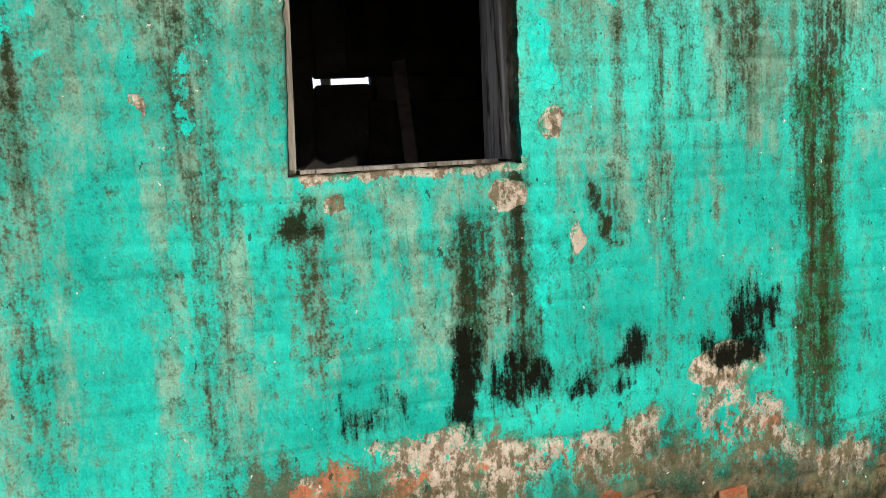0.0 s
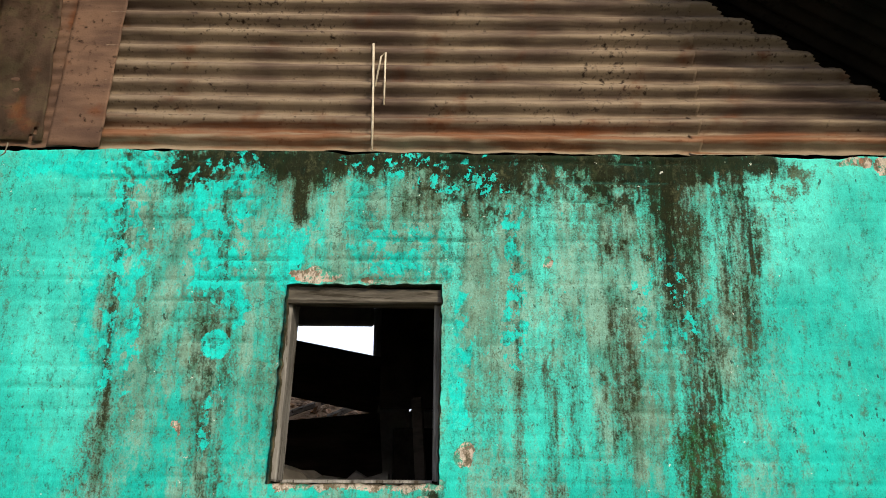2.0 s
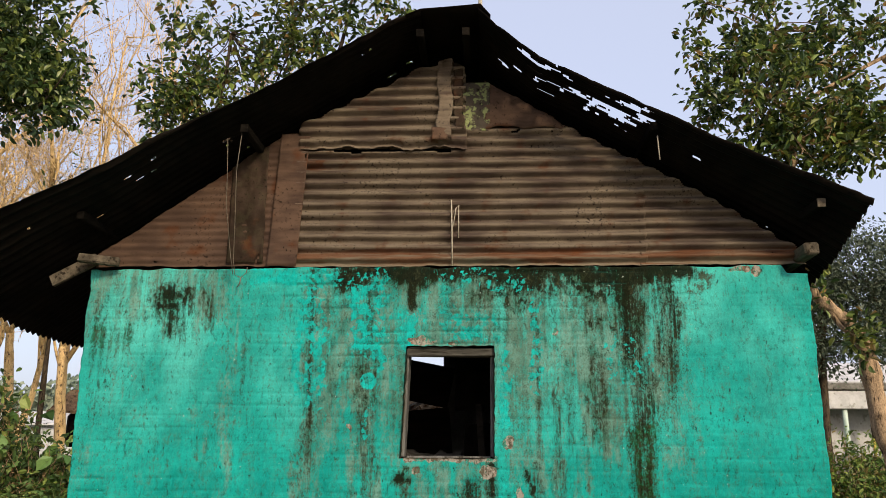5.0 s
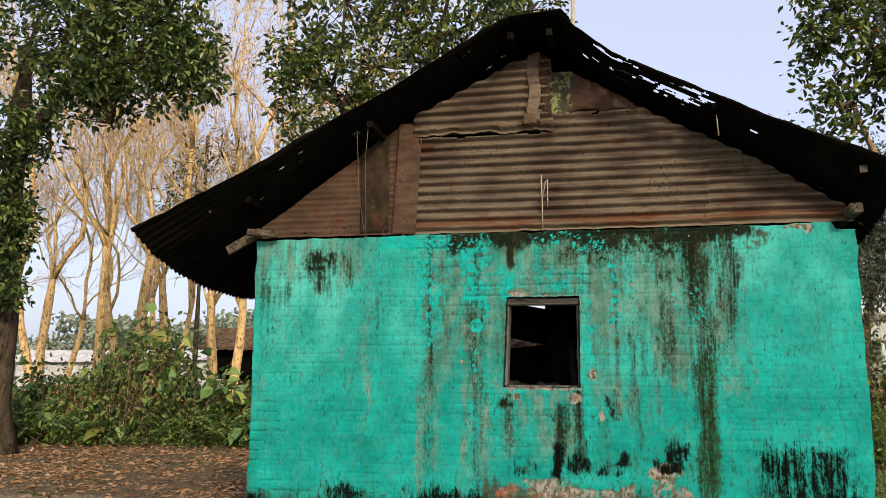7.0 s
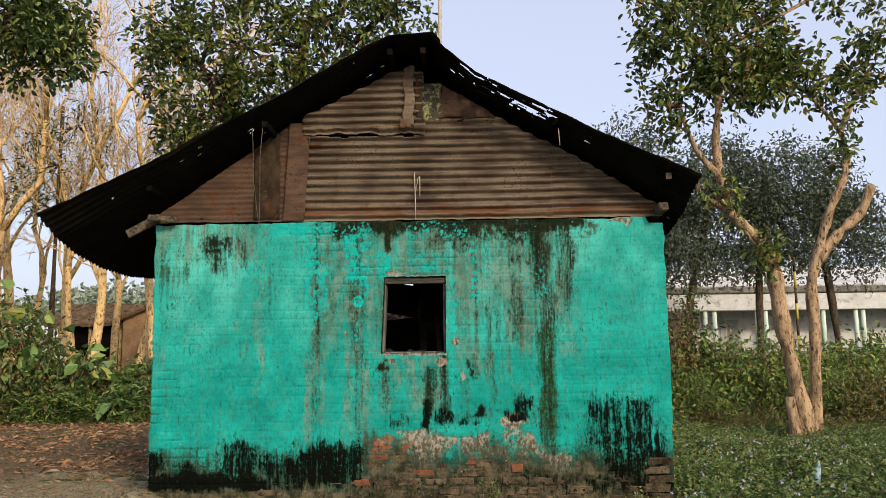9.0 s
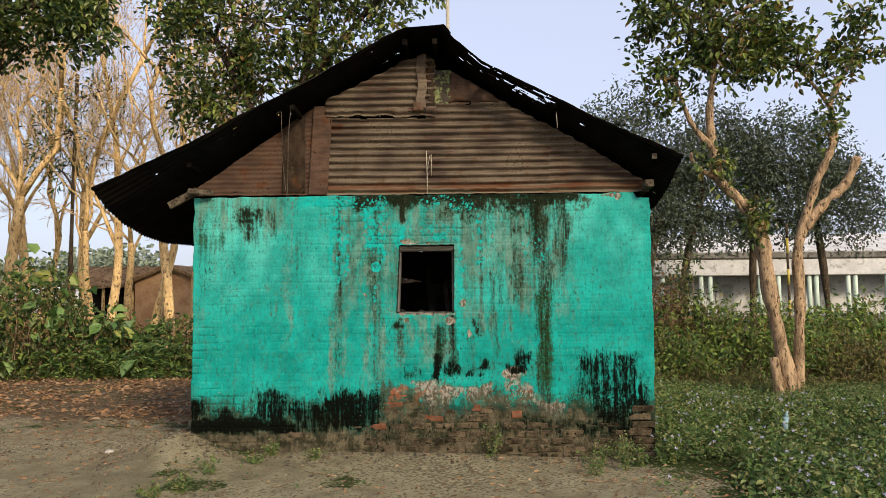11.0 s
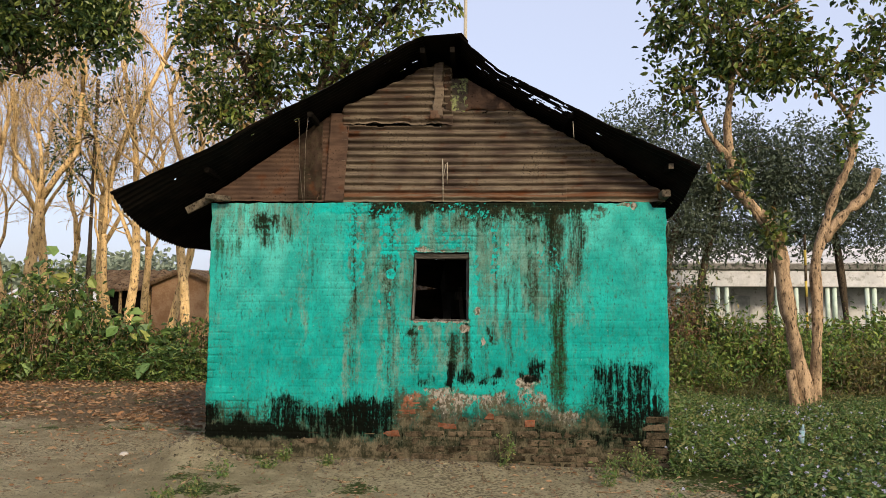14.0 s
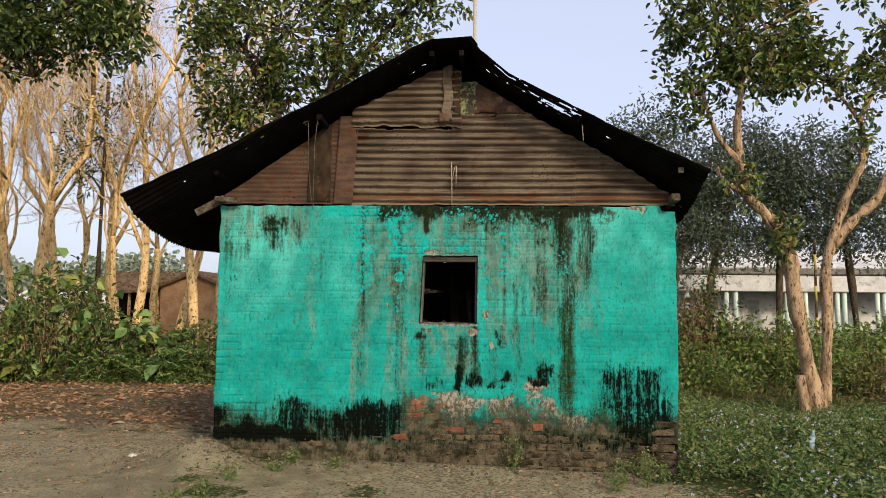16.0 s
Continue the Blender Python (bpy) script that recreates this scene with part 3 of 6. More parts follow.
def front_wall():
    """A fine sheet of plaster, uneven as the courses under it, with the window cut through and its edges turned in."""
    nx, nz, height = 576, 328, 2.72
    xs, zs = np.linspace(W0, W1, nx + 1), np.linspace(-0.12, height, nz + 1)
    for v in WIN[:2]:
        xs[np.abs(xs - v).argmin()] = v
    for v in WIN[2:]:
        zs[np.abs(zs - v).argmin()] = v
    i0, i1 = np.abs(xs - WIN[0]).argmin(), np.abs(xs - WIN[1]).argmin()
    j0, j1 = np.abs(zs - WIN[2]).argmin(), np.abs(zs - WIN[3]).argmin()
    X, Z = np.meshgrid(xs, zs, indexing="ij")
    near = lambda v, c, w: np.exp(-((v - c) / w) ** 2)
    lean = (Z - 1.84) / 0.36 * (np.abs(Z - 1.84) < 0.6)
    X = X + 0.017 * lean * near(X, WIN[0], 0.12) + 0.003 * lean * near(X, WIN[1], 0.12)
    ragged = (fbm(X * 30, Z * 30, 61) - 0.5)
    edge = np.maximum(near(X, WIN[0], 0.03), near(X, WIN[1], 0.03)) * (np.abs(Z - 1.84) < 0.4)
    edge_z = np.maximum(near(Z, WIN[2], 0.03), near(Z, WIN[3], 0.03)) * (np.abs(X - 0.05) < 0.33)
    X, Z = X + 0.010 * ragged * edge, Z + 0.012 * (fbm(X * 26, Z * 26, 63) - 0.5) * edge_z
    X = X + (0.02 * (fbm(X * 0 + 3, Z * 9, 64) - 0.5)) * (step(2.2, 2.4, X) + step(-2.2, -2.4, X))
    Z = Z + 0.02 * (fbm(X * 7, X * 0, 65) - 0.5) * step(2.6, 2.72, Z) - 0.055 * step(2.23, 2.27, X) * step(2.3, 2.72, Z)
    fields = wall_fields(X, Z)
    bare, mud = fields[3], fields[5]
    Zb = (Z + 0.026 * (fbm(X * 1.1, Z * 1.5, 71) - 0.5)) / 0.079
    row = np.floor(Zb)
    Xb = X / 0.245 + 0.5 * (row % 2) + 0.1 * (fbm(X * 2, row * 3.1, 72) - 0.5)
    table = np.random.default_rng(75).random((64, 64))
    proud = table[row.astype(int) % 64, np.floor(Xb).astype(int) % 64] - 0.5
    bed, perp = np.abs(Zb % 1 - 0.5) * 2, np.abs(Xb % 1 - 0.5) * 2
    shown = (0.15 + 0.85 * step(0.4, 0.62, fbm(X * 4.5, Z * 7, 73))) * (0.35 + 0.65 * step(0.35, 0.6, fbm(X * 0.9, Z * 0.9, 79)))
    joint = np.maximum(step(0.70, 1.0, bed), 0.6 * step(0.9, 1.0, perp)) * shown
    brick_face = proud * (1 - step(0.6, 1.0, bed)) * (1 - step(0.88, 1.0, perp)) * (0.4 + 0.6 * shown)
    Y = 0.012 * (fbm(X * 1.3, Z * 1.7, 81) - 0.5) + 0.004 * (fbm(X * 5, Z * 14, 83) - 0.5) + 0.013 * joint + 0.009 * brick_face + 0.003 * (fbm(X * 30, Z * 30, 85) - 0.5) * (0.4 + bare + mud)
    Y = Y + 0.004 * step(0.42, 0.55, bare) + 0.010 * step(0.2, 1.1, mud) + 0.010 * step(0.5, 1.2, mud) * step(-0.6, -0.2, X)
    verts = np.stack([X, Y, Z], -1).reshape(-1, 3)
    ids = np.arange((nx + 1) * (nz + 1)).reshape(nx + 1, nz + 1)
    keep = np.ones((nx, nz), bool)
    keep[i0:i1, j0:j1] = False
    quads = np.stack([ids[:-1, :-1], ids[1:, :-1], ids[1:, 1:], ids[:-1, 1:]], -1)[keep]
    # the outer border and the window's border turn back into the wall
    loops = [np.concatenate([ids[:, 0], ids[-1, 1:], ids[-2::-1, -1], ids[0, -2::-1]]),
             np.concatenate([ids[i0:i1 + 1, j0], ids[i1, j0 + 1:j1 + 1], ids[i1 - 1:i0 - 1:-1, j1], ids[i0, j1 - 1:j0 - 1:-1]])]
    all_verts, all_faces, extra = [verts], [quads], []
    count = len(verts)
    for k, loop in enumerate(loops):
        back = verts[loop].copy()
        back[:, 1] = 0.24
        if k == 1:
            mid = verts[loop].copy()
            mid[:, 1] += 0.03 + 0.02 * np.random.default_rng(5).random(len(loop))
            mid[:, 0] += 0.006 * np.sign(0.055 - mid[:, 0]) * (np.abs(mid[:, 0] - 0.055) > 0.25)
            back[:, 0] += 0.008 * np.sign(0.055 - back[:, 0]) * (np.abs(back[:, 0] - 0.055) > 0.25)
            rings = [loop, count + np.arange(len(loop)), count + len(loop) + np.arange(len(loop))]
            all_verts += [mid, back]
            extra += [mid, back]
            count += 2 * len(loop)
        else:
            rings = [loop, count + np.arange(len(loop))]
            all_verts.append(back)
            extra.append(back)
            count += len(loop)
        for a, b in zip(rings, rings[1:]):
            all_faces.append(np.stack([a[:-1], b[:-1], b[1:], a[1:]], -1))
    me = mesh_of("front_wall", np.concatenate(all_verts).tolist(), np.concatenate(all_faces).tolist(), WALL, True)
    flat = [f.reshape(-1) for f in fields]
    tail = np.concatenate(extra)
    tail_fields = [f for f in wall_fields(tail[:, 0], tail[:, 2])]
    # the turned-in window edges get one dark brown tone, without chips or flakes
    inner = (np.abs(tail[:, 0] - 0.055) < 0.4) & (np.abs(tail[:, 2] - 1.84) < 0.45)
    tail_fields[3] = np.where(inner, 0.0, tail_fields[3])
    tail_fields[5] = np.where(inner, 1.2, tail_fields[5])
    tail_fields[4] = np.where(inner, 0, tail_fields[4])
    full = [np.concatenate([a, b]) for a, b in zip(flat, tail_fields)]
    for name, trio in (("soot", full[:3]), ("wear", full[3:6]), ("tint", full[6:])):
        data = np.ones((len(me.vertices), 4), np.float32)
        data[:, :3] = np.stack(trio, -1)
        me.attributes.new(name, "FLOAT_COLOR", "POINT").data.foreach_set("color", data.ravel())
    seam = np.concatenate([(joint * (0.5 + 0.5 * step(0.45, 0.6, fbm(X * 9, Z * 11, 87)))).reshape(-1), np.zeros(len(tail))]).astype(np.float32)
    me.attributes.new("seam", "FLOAT", "POINT").data.foreach_set("value", seam)
    return part("front_wall", me, house, "teal limewashed wall, streaked with mould, brick bared at the foot")


wall = front_wall()


def slab(name, x0, x1, y0, y1, z0, z1, material, parent, label=""):
    bm = block(0, 0, 0, x1 - x0, y1 - y0, z1 - z0)
    return part(name, bm_mesh(name, bm, material, Matrix.Translation(((x0 + x1) / 2, (y0 + y1) / 2, (z0 + z1) / 2))), parent, label)


for x0, x1 in ((W0 + 0.02, W0 + 0.22), (W1 - 0.22, W1 - 0.02)):
    slab("side_wall", x0, x1, 0.25, DEEP - 0.01, -0.1, 2.70, PLASTER, house, "bare plastered side wall")
slab("hut_floor", W0 + 0.23, W1 - 0.23, 0.25, DEEP, -0.08, 0.04, PLASTER, house, "bare earth floor")
# the back wall, with two openings: a wide one half boarded, a slit beside it
for x0, x1, z0, z1 in ((W0, -0.85, -0.1, 2.7), (-0.85, -0.13, -0.1, 1.2), (-0.85, -0.13, 2.56, 2.7), (-0.13, 0.14, -0.1, 2.7), (0.14, 0.5, -0.1, 1.945), (0.14, 0.5, 1.99, 2.7), (0.5, W1, -0.1, 2.7)):
    slab("back_wall", x0, x1, DEEP, DEEP + 0.15, z0, z1, PLASTER, house, "bare back wall with boarded opening")


def gable_line(x):
    pts = ((-2.42, 2.80), (-1.93, 3.13), (-1.15, 3.67), (-0.12, 4.18), (0.06, 4.23), (0.25, 4.11), (0.965, 3.67), (1.62, 3.32), (2.42, 2.81))
    return np.interp(x, [p[0] for p in pts], [p[1] for p in pts])


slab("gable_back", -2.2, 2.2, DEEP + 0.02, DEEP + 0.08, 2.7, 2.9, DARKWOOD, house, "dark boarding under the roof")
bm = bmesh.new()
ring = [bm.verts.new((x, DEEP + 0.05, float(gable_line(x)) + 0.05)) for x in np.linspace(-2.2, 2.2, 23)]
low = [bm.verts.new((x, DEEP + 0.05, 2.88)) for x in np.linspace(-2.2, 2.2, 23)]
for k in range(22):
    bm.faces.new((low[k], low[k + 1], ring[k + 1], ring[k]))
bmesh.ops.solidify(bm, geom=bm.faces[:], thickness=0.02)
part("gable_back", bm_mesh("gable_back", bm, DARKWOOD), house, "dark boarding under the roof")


def tin(name, x0, x1, z0, z1, y, material, label, pitch=0.076, depth=0.023, lean=0.0, ragged=0.006, seed=0, dent=0.006, clip=True, cut=False):
    """A sheet of tin with waves that run along x, cut off under the roof."""
    nx, nz = max(6, int((x1 - x0) / 0.012)), max(4, int((z1 - z0) / (pitch / 8 if depth else 0.03)))
    X, Z = np.meshgrid(np.linspace(x0, x1, nx + 1), np.linspace(z0, z1, nz + 1), indexing="ij")
    sag = 0.006 * np.sin(X * 1.3 + seed)
    Y = y + depth * np.sin(2 * np.pi * (Z + sag) / pitch) * (0.8 + 0.4 * fbm(X * 2, Z * 2, 7 + seed)) + dent * (fbm(X * 3, Z * 5, 11 + seed) - 0.5) + dent * (fbm(X * 14, Z * 14, 15 + seed) - 0.5)
    limit = gable_line(X) + 0.015 * (fbm(X * 9, X * 0 + seed, 5) - 0.5) if clip else Z + 1
    keep = (Z < limit)[:, :-1]
    keep = keep[:-1] & keep[1:]
    Zc = np.minimum(Z, limit)
    u = np.linspace(0, 1, nz + 1)
    Zc = Zc + ragged * (fbm(X * 12, X * 0 + 4, 21 + seed) - 0.5) * 2 * (1 - step(0, 0.15, u))[None, :]
    Xc = X + lean * (Z - z0) + ragged * (fbm(Z * 12, Z * 0 + 9, 31 + seed) - 0.5)
    ids = np.arange(X.size).reshape(X.shape)
    q = np.stack([ids[:-1, :-1], ids[1:, :-1], ids[1:, 1:], ids[:-1, 1:]], -1)
    holes = ((fbm(X * 16, Z * 16, 41 + seed) > 0.96) & (fbm(X * 5, Z * 5, 47 + seed) > 0.62))[:-1, :-1]
    if cut:
        holes |= ((X < 0.06) & (np.abs(Z - 3.555 - 0.012 * fbm(X * 7, X * 0, 3)) < 0.012 + 0.02 * (fbm(X * 5, X * 0, 9) - 0.4)))[:-1, :-1]
    me = mesh_of(name, np.stack([Xc, Y, Zc], -1).reshape(-1, 3).tolist(), q[keep & ~holes].tolist(), material, True)
    ob = part(name, me, house, label)
    s = ob.modifiers.new("thickness", "SOLIDIFY")
    s.thickness, s.offset = 0.002, 1
    return ob


tin("gable_sheet", -1.01, 1.375, 2.735, 3.74, 0.020, TIN, "brown rusted corrugated tin sheet", seed=1, cut=True)
tin("gable_sheet", 1.33, 2.40, 2.735, 3.50, 0.024, TIN, "brown rusted corrugated tin sheet", seed=2)
tin("gable_sheet", -1.0, 0.17, 3.565, 4.3, -0.016, TIN, "brown rusted corrugated tin sheet", seed=3, ragged=0.02)
tin("gable_sheet", -2.38, -1.10, 2.74, 3.75, 0.022, TIN_RED, "red-brown rusted tin with fine ribs", pitch=0.05, depth=0.004, seed=4)
tin("gable_patch", -1.47, -1.22, 2.76, 3.6, 0.010, TIN_DARK, "dark lichened tin offcut", depth=0, seed=5, dent=0.02)
tin("gable_patch", -1.19, -0.985, 2.73, 3.69, -0.006, TIN_RED, "flat rusted tin strip", depth=0, lean=0.062, seed=6, dent=0.01, clip=False)
tin("gable_patch", 0.30, 1.05, 3.715, 4.2, 0.002, TIN_RED, "flat brown tin offcut", depth=0, seed=7, dent=0.02, ragged=0.02)
tin("gable_patch", 0.14, 0.335, 3.695, 4.06, -0.002, TIN_GREY, "grey tin patch spotted with lichen", pitch=0.09, depth=0.004, seed=8)
tin("gable_patch", -0.03, 0.07, 3.62, 4.25, -0.040, TIN, "torn flat tin strip", depth=0, seed=9, ragged=0.03, dent=0.02)
tin("gable_patch", 0.085, 0.15, 3.70, 4.2, -0.034, TIN_DARK, "torn flat tin strip", depth=0, seed=10, ragged=0.02, dent=0.02)
tin("gable_patch", -0.07, 0.04, 3.61, 3.70, -0.06, TIN_RED, "curled end of a tin strip", depth=0, seed=13, dent=0.06, clip=False)


# ---- the roof: two sagging slopes of corrugated tin ----
def roof_slope(name, profile, tip, middle, drop, holes, seed, label):
    n_u, n_v = 190, 330
    lengths = np.concatenate([[0], np.cumsum([math.hypot(b[0] - a[0], b[1] - a[1]) for a, b in zip(profile, profile[1:])])])
    total = lengths[-1]
    u = np.linspace(0, 1, n_u + 1)
    px, pz = np.interp(u * total, lengths, [p[0] for p in profile]), np.interp(u * total, lengths, [p[1] for p in profile])
    v = np.linspace(0, 1, n_v + 1)
    U, V = np.meshgrid(u, v, indexing="ij")
    front = middle + (tip - middle) * U
    Y = front + V * (3.35 - front)
    X = px[:, None] + 0 * V
    Z = pz[:, None] - np.interp(Y, [a for a, _ in drop], [b for _, b in drop]) * U ** 2.2
    Z = Z + 0.011 * np.sin(2 * np.pi * Y / 0.076) + 0.03 * (fbm(U * 3, Y * 0.8, seed) - 0.5) * U
    Y = Y + 0.025 * (fbm(U * 30, V * 0, seed + 3) - 0.5) * (V < 0.01)
    X = X + 0.012 * (fbm(Y * 12, U * 0, seed + 4) - 0.5) * (U > 0.99)
    rot = 0.6 * fbm(U * 10, Y * 17, seed + 5) + 0.4 * fbm(U * 30, Y * 44, seed + 6)
    want = sum(a * np.exp(-((U - c) / w) ** 2) * np.exp(-((Y + 0.28) / d) ** 2) for c, w, d, a in holes)
    gone = (rot + want > 0.88)[:-1, :-1]
    ids = np.arange(X.size).reshape(X.shape)
    q = np.stack([ids[:-1, :-1], ids[1:, :-1], ids[1:, 1:], ids[:-1, 1:]], -1)
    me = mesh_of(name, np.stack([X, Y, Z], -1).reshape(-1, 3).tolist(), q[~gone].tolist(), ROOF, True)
    ob = part(name, me, house, label)
    s = ob.modifiers.new("thickness", "SOLIDIFY")
    s.thickness, s.offset = 0.0025, 0
    return ob


LEFT = ((-0.12, 4.335), (-0.263, 4.285), (-0.491, 4.149), (-1.06, 3.825), (-1.63, 3.535), (-2.15, 3.235), (-2.71, 2.984), (-3.2, 2.739))
RIGHT = ((0.26, 4.345), (0.365, 4.237), (0.65, 3.99), (1.21, 3.70), (1.765, 3.413), (2.31, 3.158), (2.62, 3.002))
roof_slope("roof_slope", LEFT, -0.65, -0.5, ((-0.66, 0.0), (-0.29, 0.18), (0.06, 0.28), (0.62, 0.36), (1.33, 0.39), (2.37, 0.33), (3.4, 0.33)),
           ((0.2, 0.14, 0.16, 0.12), (0.42, 0.1, 0.14, 0.125), (0.62, 0.09, 0.14, 0.09)), 201, "corrugated tin roof slope in shade black, sagging at the eave")
roof_slope("roof_slope", RIGHT, -0.51, -0.5, ((-0.52, 0.0), (-0.23, 0.10), (0.1, 0.23), (0.59, 0.34), (1.5, 0.38), (3.4, 0.38)),
           ((0.12, 0.1, 0.2, 0.25), (0.28, 0.14, 0.26, 0.31), (0.45, 0.07, 0.2, 0.29), (0.62, 0.04, 0.12, 0.3)), 221, "corrugated tin roof slope in shade black, rusted into holes")
cap_v, cap_f = [], []
for k, y in enumerate(np.linspace(-0.52, 3.36, 40)):
    for x, z in ((-0.22, 4.31), (-0.12, 4.352), (0.02, 4.352), (0.16, 4.355), (0.275, 4.368), (0.34, 4.29)):
        cap_v.append((x, y, z + 0.008 * math.sin(k * 1.7 + x * 9)))
for k in range(39):
    for i in range(5):
        a = k * 6 + i
        cap_f.append((a, a + 1, a + 7, a + 6))
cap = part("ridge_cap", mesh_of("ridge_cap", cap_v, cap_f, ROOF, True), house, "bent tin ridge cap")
s = cap.modifiers.new("thickness", "SOLIDIFY")
s.thickness = 0.003

# purlins and plates that stick out under the verge; near-black ones have shade painted in
for x, z, y in ((-0.13, 4.235, -0.40), (0.175, 4.24, -0.40), (-1.28, 3.58, -0.38), (1.385, 3.565, -0.36), (-2.36, 3.02, -0.30), (2.37, 3.035, -0.38)):
    bar("purlin", (x, y, z), (x, DEEP + 0.3, z), 0.05, 0.055, SHADE_BLACK, house, "squared purlin coloured black as in shade", seed=int(x * 50) + 200)
    bar("purlin_end", (x, y - 0.006, z), (x, y + 0.004, z), 0.05, 0.055, BEAM if x > 2 else SHADE_BLACK, house, "weathered purlin end", 0.001, seed=int(x * 50) + 300)
bar("wall_plate", (-2.42, -0.16, 2.765), (-2.18, -0.06, 2.755), 0.07, 0.055, BEAM, house, "broken end of a wall plate")
bar("wall_plate", (2.36, -0.2, 2.79), (2.46, 1.4, 2.79), 0.09, 0.08, BEAM, house, "weathered wall plate")
bar("rafter_tail", (-2.66, -0.02, 2.63), (-2.36, -0.02, 2.79), 0.03, 0.08, BEAM, house, "split rafter tail")
tube("tie_wire", [(1.40, -0.36, 3.50), (1.405, -0.355, 3.42), (1.41, -0.35, 3.34)], 0.004, WIRE, house, "curled tie wire")

# ---- window frame, set back in the reveal ----
window = part("window_opening", mesh_of("window_opening", [(-0.22, 0.11, 1.484), (0.32, 0.11, 1.484), (0.32, 0.24, 1.484), (-0.22, 0.24, 1.484), (-0.22, 0.11, 1.494), (0.32, 0.11, 1.494), (0.32, 0.24, 1.494), (-0.22, 0.24, 1.494)],
              [(0, 3, 2, 1), (4, 5, 6, 7), (0, 1, 5, 4), (1, 2, 6, 5), (2, 3, 7, 6), (3, 0, 4, 7)], WOOD), house, "unglazed window with grey wooden frame")
bar("frame_post", (-0.250, 0.13, 1.49), (-0.222, 0.13, 2.17), 0.14, 0.03, WOOD, window, "weathered grey post", 0.004, 31)
bar("frame_post", (0.338, 0.15, 1.49), (0.342, 0.15, 2.17), 0.17, 0.03, WOOD, window, "weathered grey post", 0.004, 32)
bar("frame_head", (-0.24, 0.09, 2.163), (0.36, 0.09, 2.158), 0.12, 0.058, WOOD_FLAT, window, "weathered grey lintel board", 0.005, 33)


# ---- inside the hut ----
def board(name, a, b, height, thick, material, label, category, seed=0):
    t = thing(name, label, category)
    bar("plank", a, b, thick, height, material, t, "", 0.004, seed)
    return t


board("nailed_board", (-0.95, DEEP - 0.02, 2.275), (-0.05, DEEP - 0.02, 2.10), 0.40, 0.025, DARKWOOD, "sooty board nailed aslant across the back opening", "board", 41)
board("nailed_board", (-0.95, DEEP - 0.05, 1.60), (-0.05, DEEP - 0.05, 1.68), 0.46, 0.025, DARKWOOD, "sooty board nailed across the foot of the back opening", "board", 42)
# panel, tie beam and hanging board are near-black so the inside looks unlit
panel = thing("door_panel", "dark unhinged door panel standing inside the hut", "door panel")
slab("panel", 0.13, 0.80, 1.0, 1.035, 0.04, 1.72, SHADE_BLACK, panel)
slab("tie_beam", W0 + 0.1, W1 - 0.1, 0.98, 1.08, 2.58, 2.68, SHADE_BLACK, house, "tie beam coloured black as in shade")
slab("hanging_board", 0.06, 0.62, 1.0, 1.03, 1.81, 2.6, SHADE_BLACK, house, "board hanging from the tie beam, coloured black as in shade")
stub = thing("broken_partition", "low broken masonry partition inside the hut", "partition")
bm = bmesh.new()
bmesh.ops.create_grid(bm, x_segments=24, y_segments=3, size=0.5)
for v in bm.verts:
    v.co = Vector((-0.55 + v.co.x * 1.3, 1.26 + v.co.y * 0.14, 1.50 + 0.10 * noise.noise(Vector((v.co.x * 5, 0, 3))) + 0.05 * noise.noise(Vector((v.co.x * 17, v.co.y * 5, 1)))))
r = bmesh.ops.extrude_face_region(bm, geom=bm.faces[:])
for v in r["geom"]:
    if isinstance(v, bmesh.types.BMVert):
        v.co.z = 0.04
part("masonry", bm_mesh("masonry", bm, PLASTER), stub)

# the plank has a dark board colour in place of the hut's shade
lean_plank = thing("leaning_plank", "plank leaning inside the hut, coloured dark as in shade", "plank")
bar("plank", (0.36, 0.9, 0.05), (0.24, 0.95, 1.86), 0.03, 0.05, DARKWOOD, lean_plank, "", 0.004, 47)

hanger = thing("hanging_wire", "looped dark wire hanging from a purlin over the gable", "wire")
tube("strand", [(-1.30, -0.36, 3.57), (-1.33, -0.33, 3.3), (-1.36, -0.2, 3.0), (-1.385, -0.1, 2.75), (-1.37, -0.09, 2.655), (-1.33, -0.09, 2.64), (-1.295, -0.09, 2.67), (-1.29, -0.09, 2.71)], 0.0028, STRING, hanger)
tube("strand", [(-1.40, -0.34, 3.53), (-1.40, -0.3, 3.3), (-1.41, -0.25, 3.1), (-1.40, -0.12, 2.78), (-1.385, -0.09, 2.66)], 0.003, STRING, hanger)
tube("hook", [(-1.33, -0.09, 2.64), (-1.335, -0.09, 2.60), (-1.35, -0.09, 2.575)], 0.004, STRING, hanger)
stalk = thing("bent_wire", "bent straw-coloured wire stuck before the gable sheet", "wire")
tube("strand", [(0.075, -0.005, 2.73), (0.073, -0.012, 2.95), (0.068, -0.012, 3.19)], 0.005, WIRE, stalk)
tube("strand", [(0.08, -0.012, 3.0), (0.10, -0.014, 3.13), (0.118, -0.014, 3.15), (0.117, -0.014, 2.92)], 0.004, WIRE, stalk)

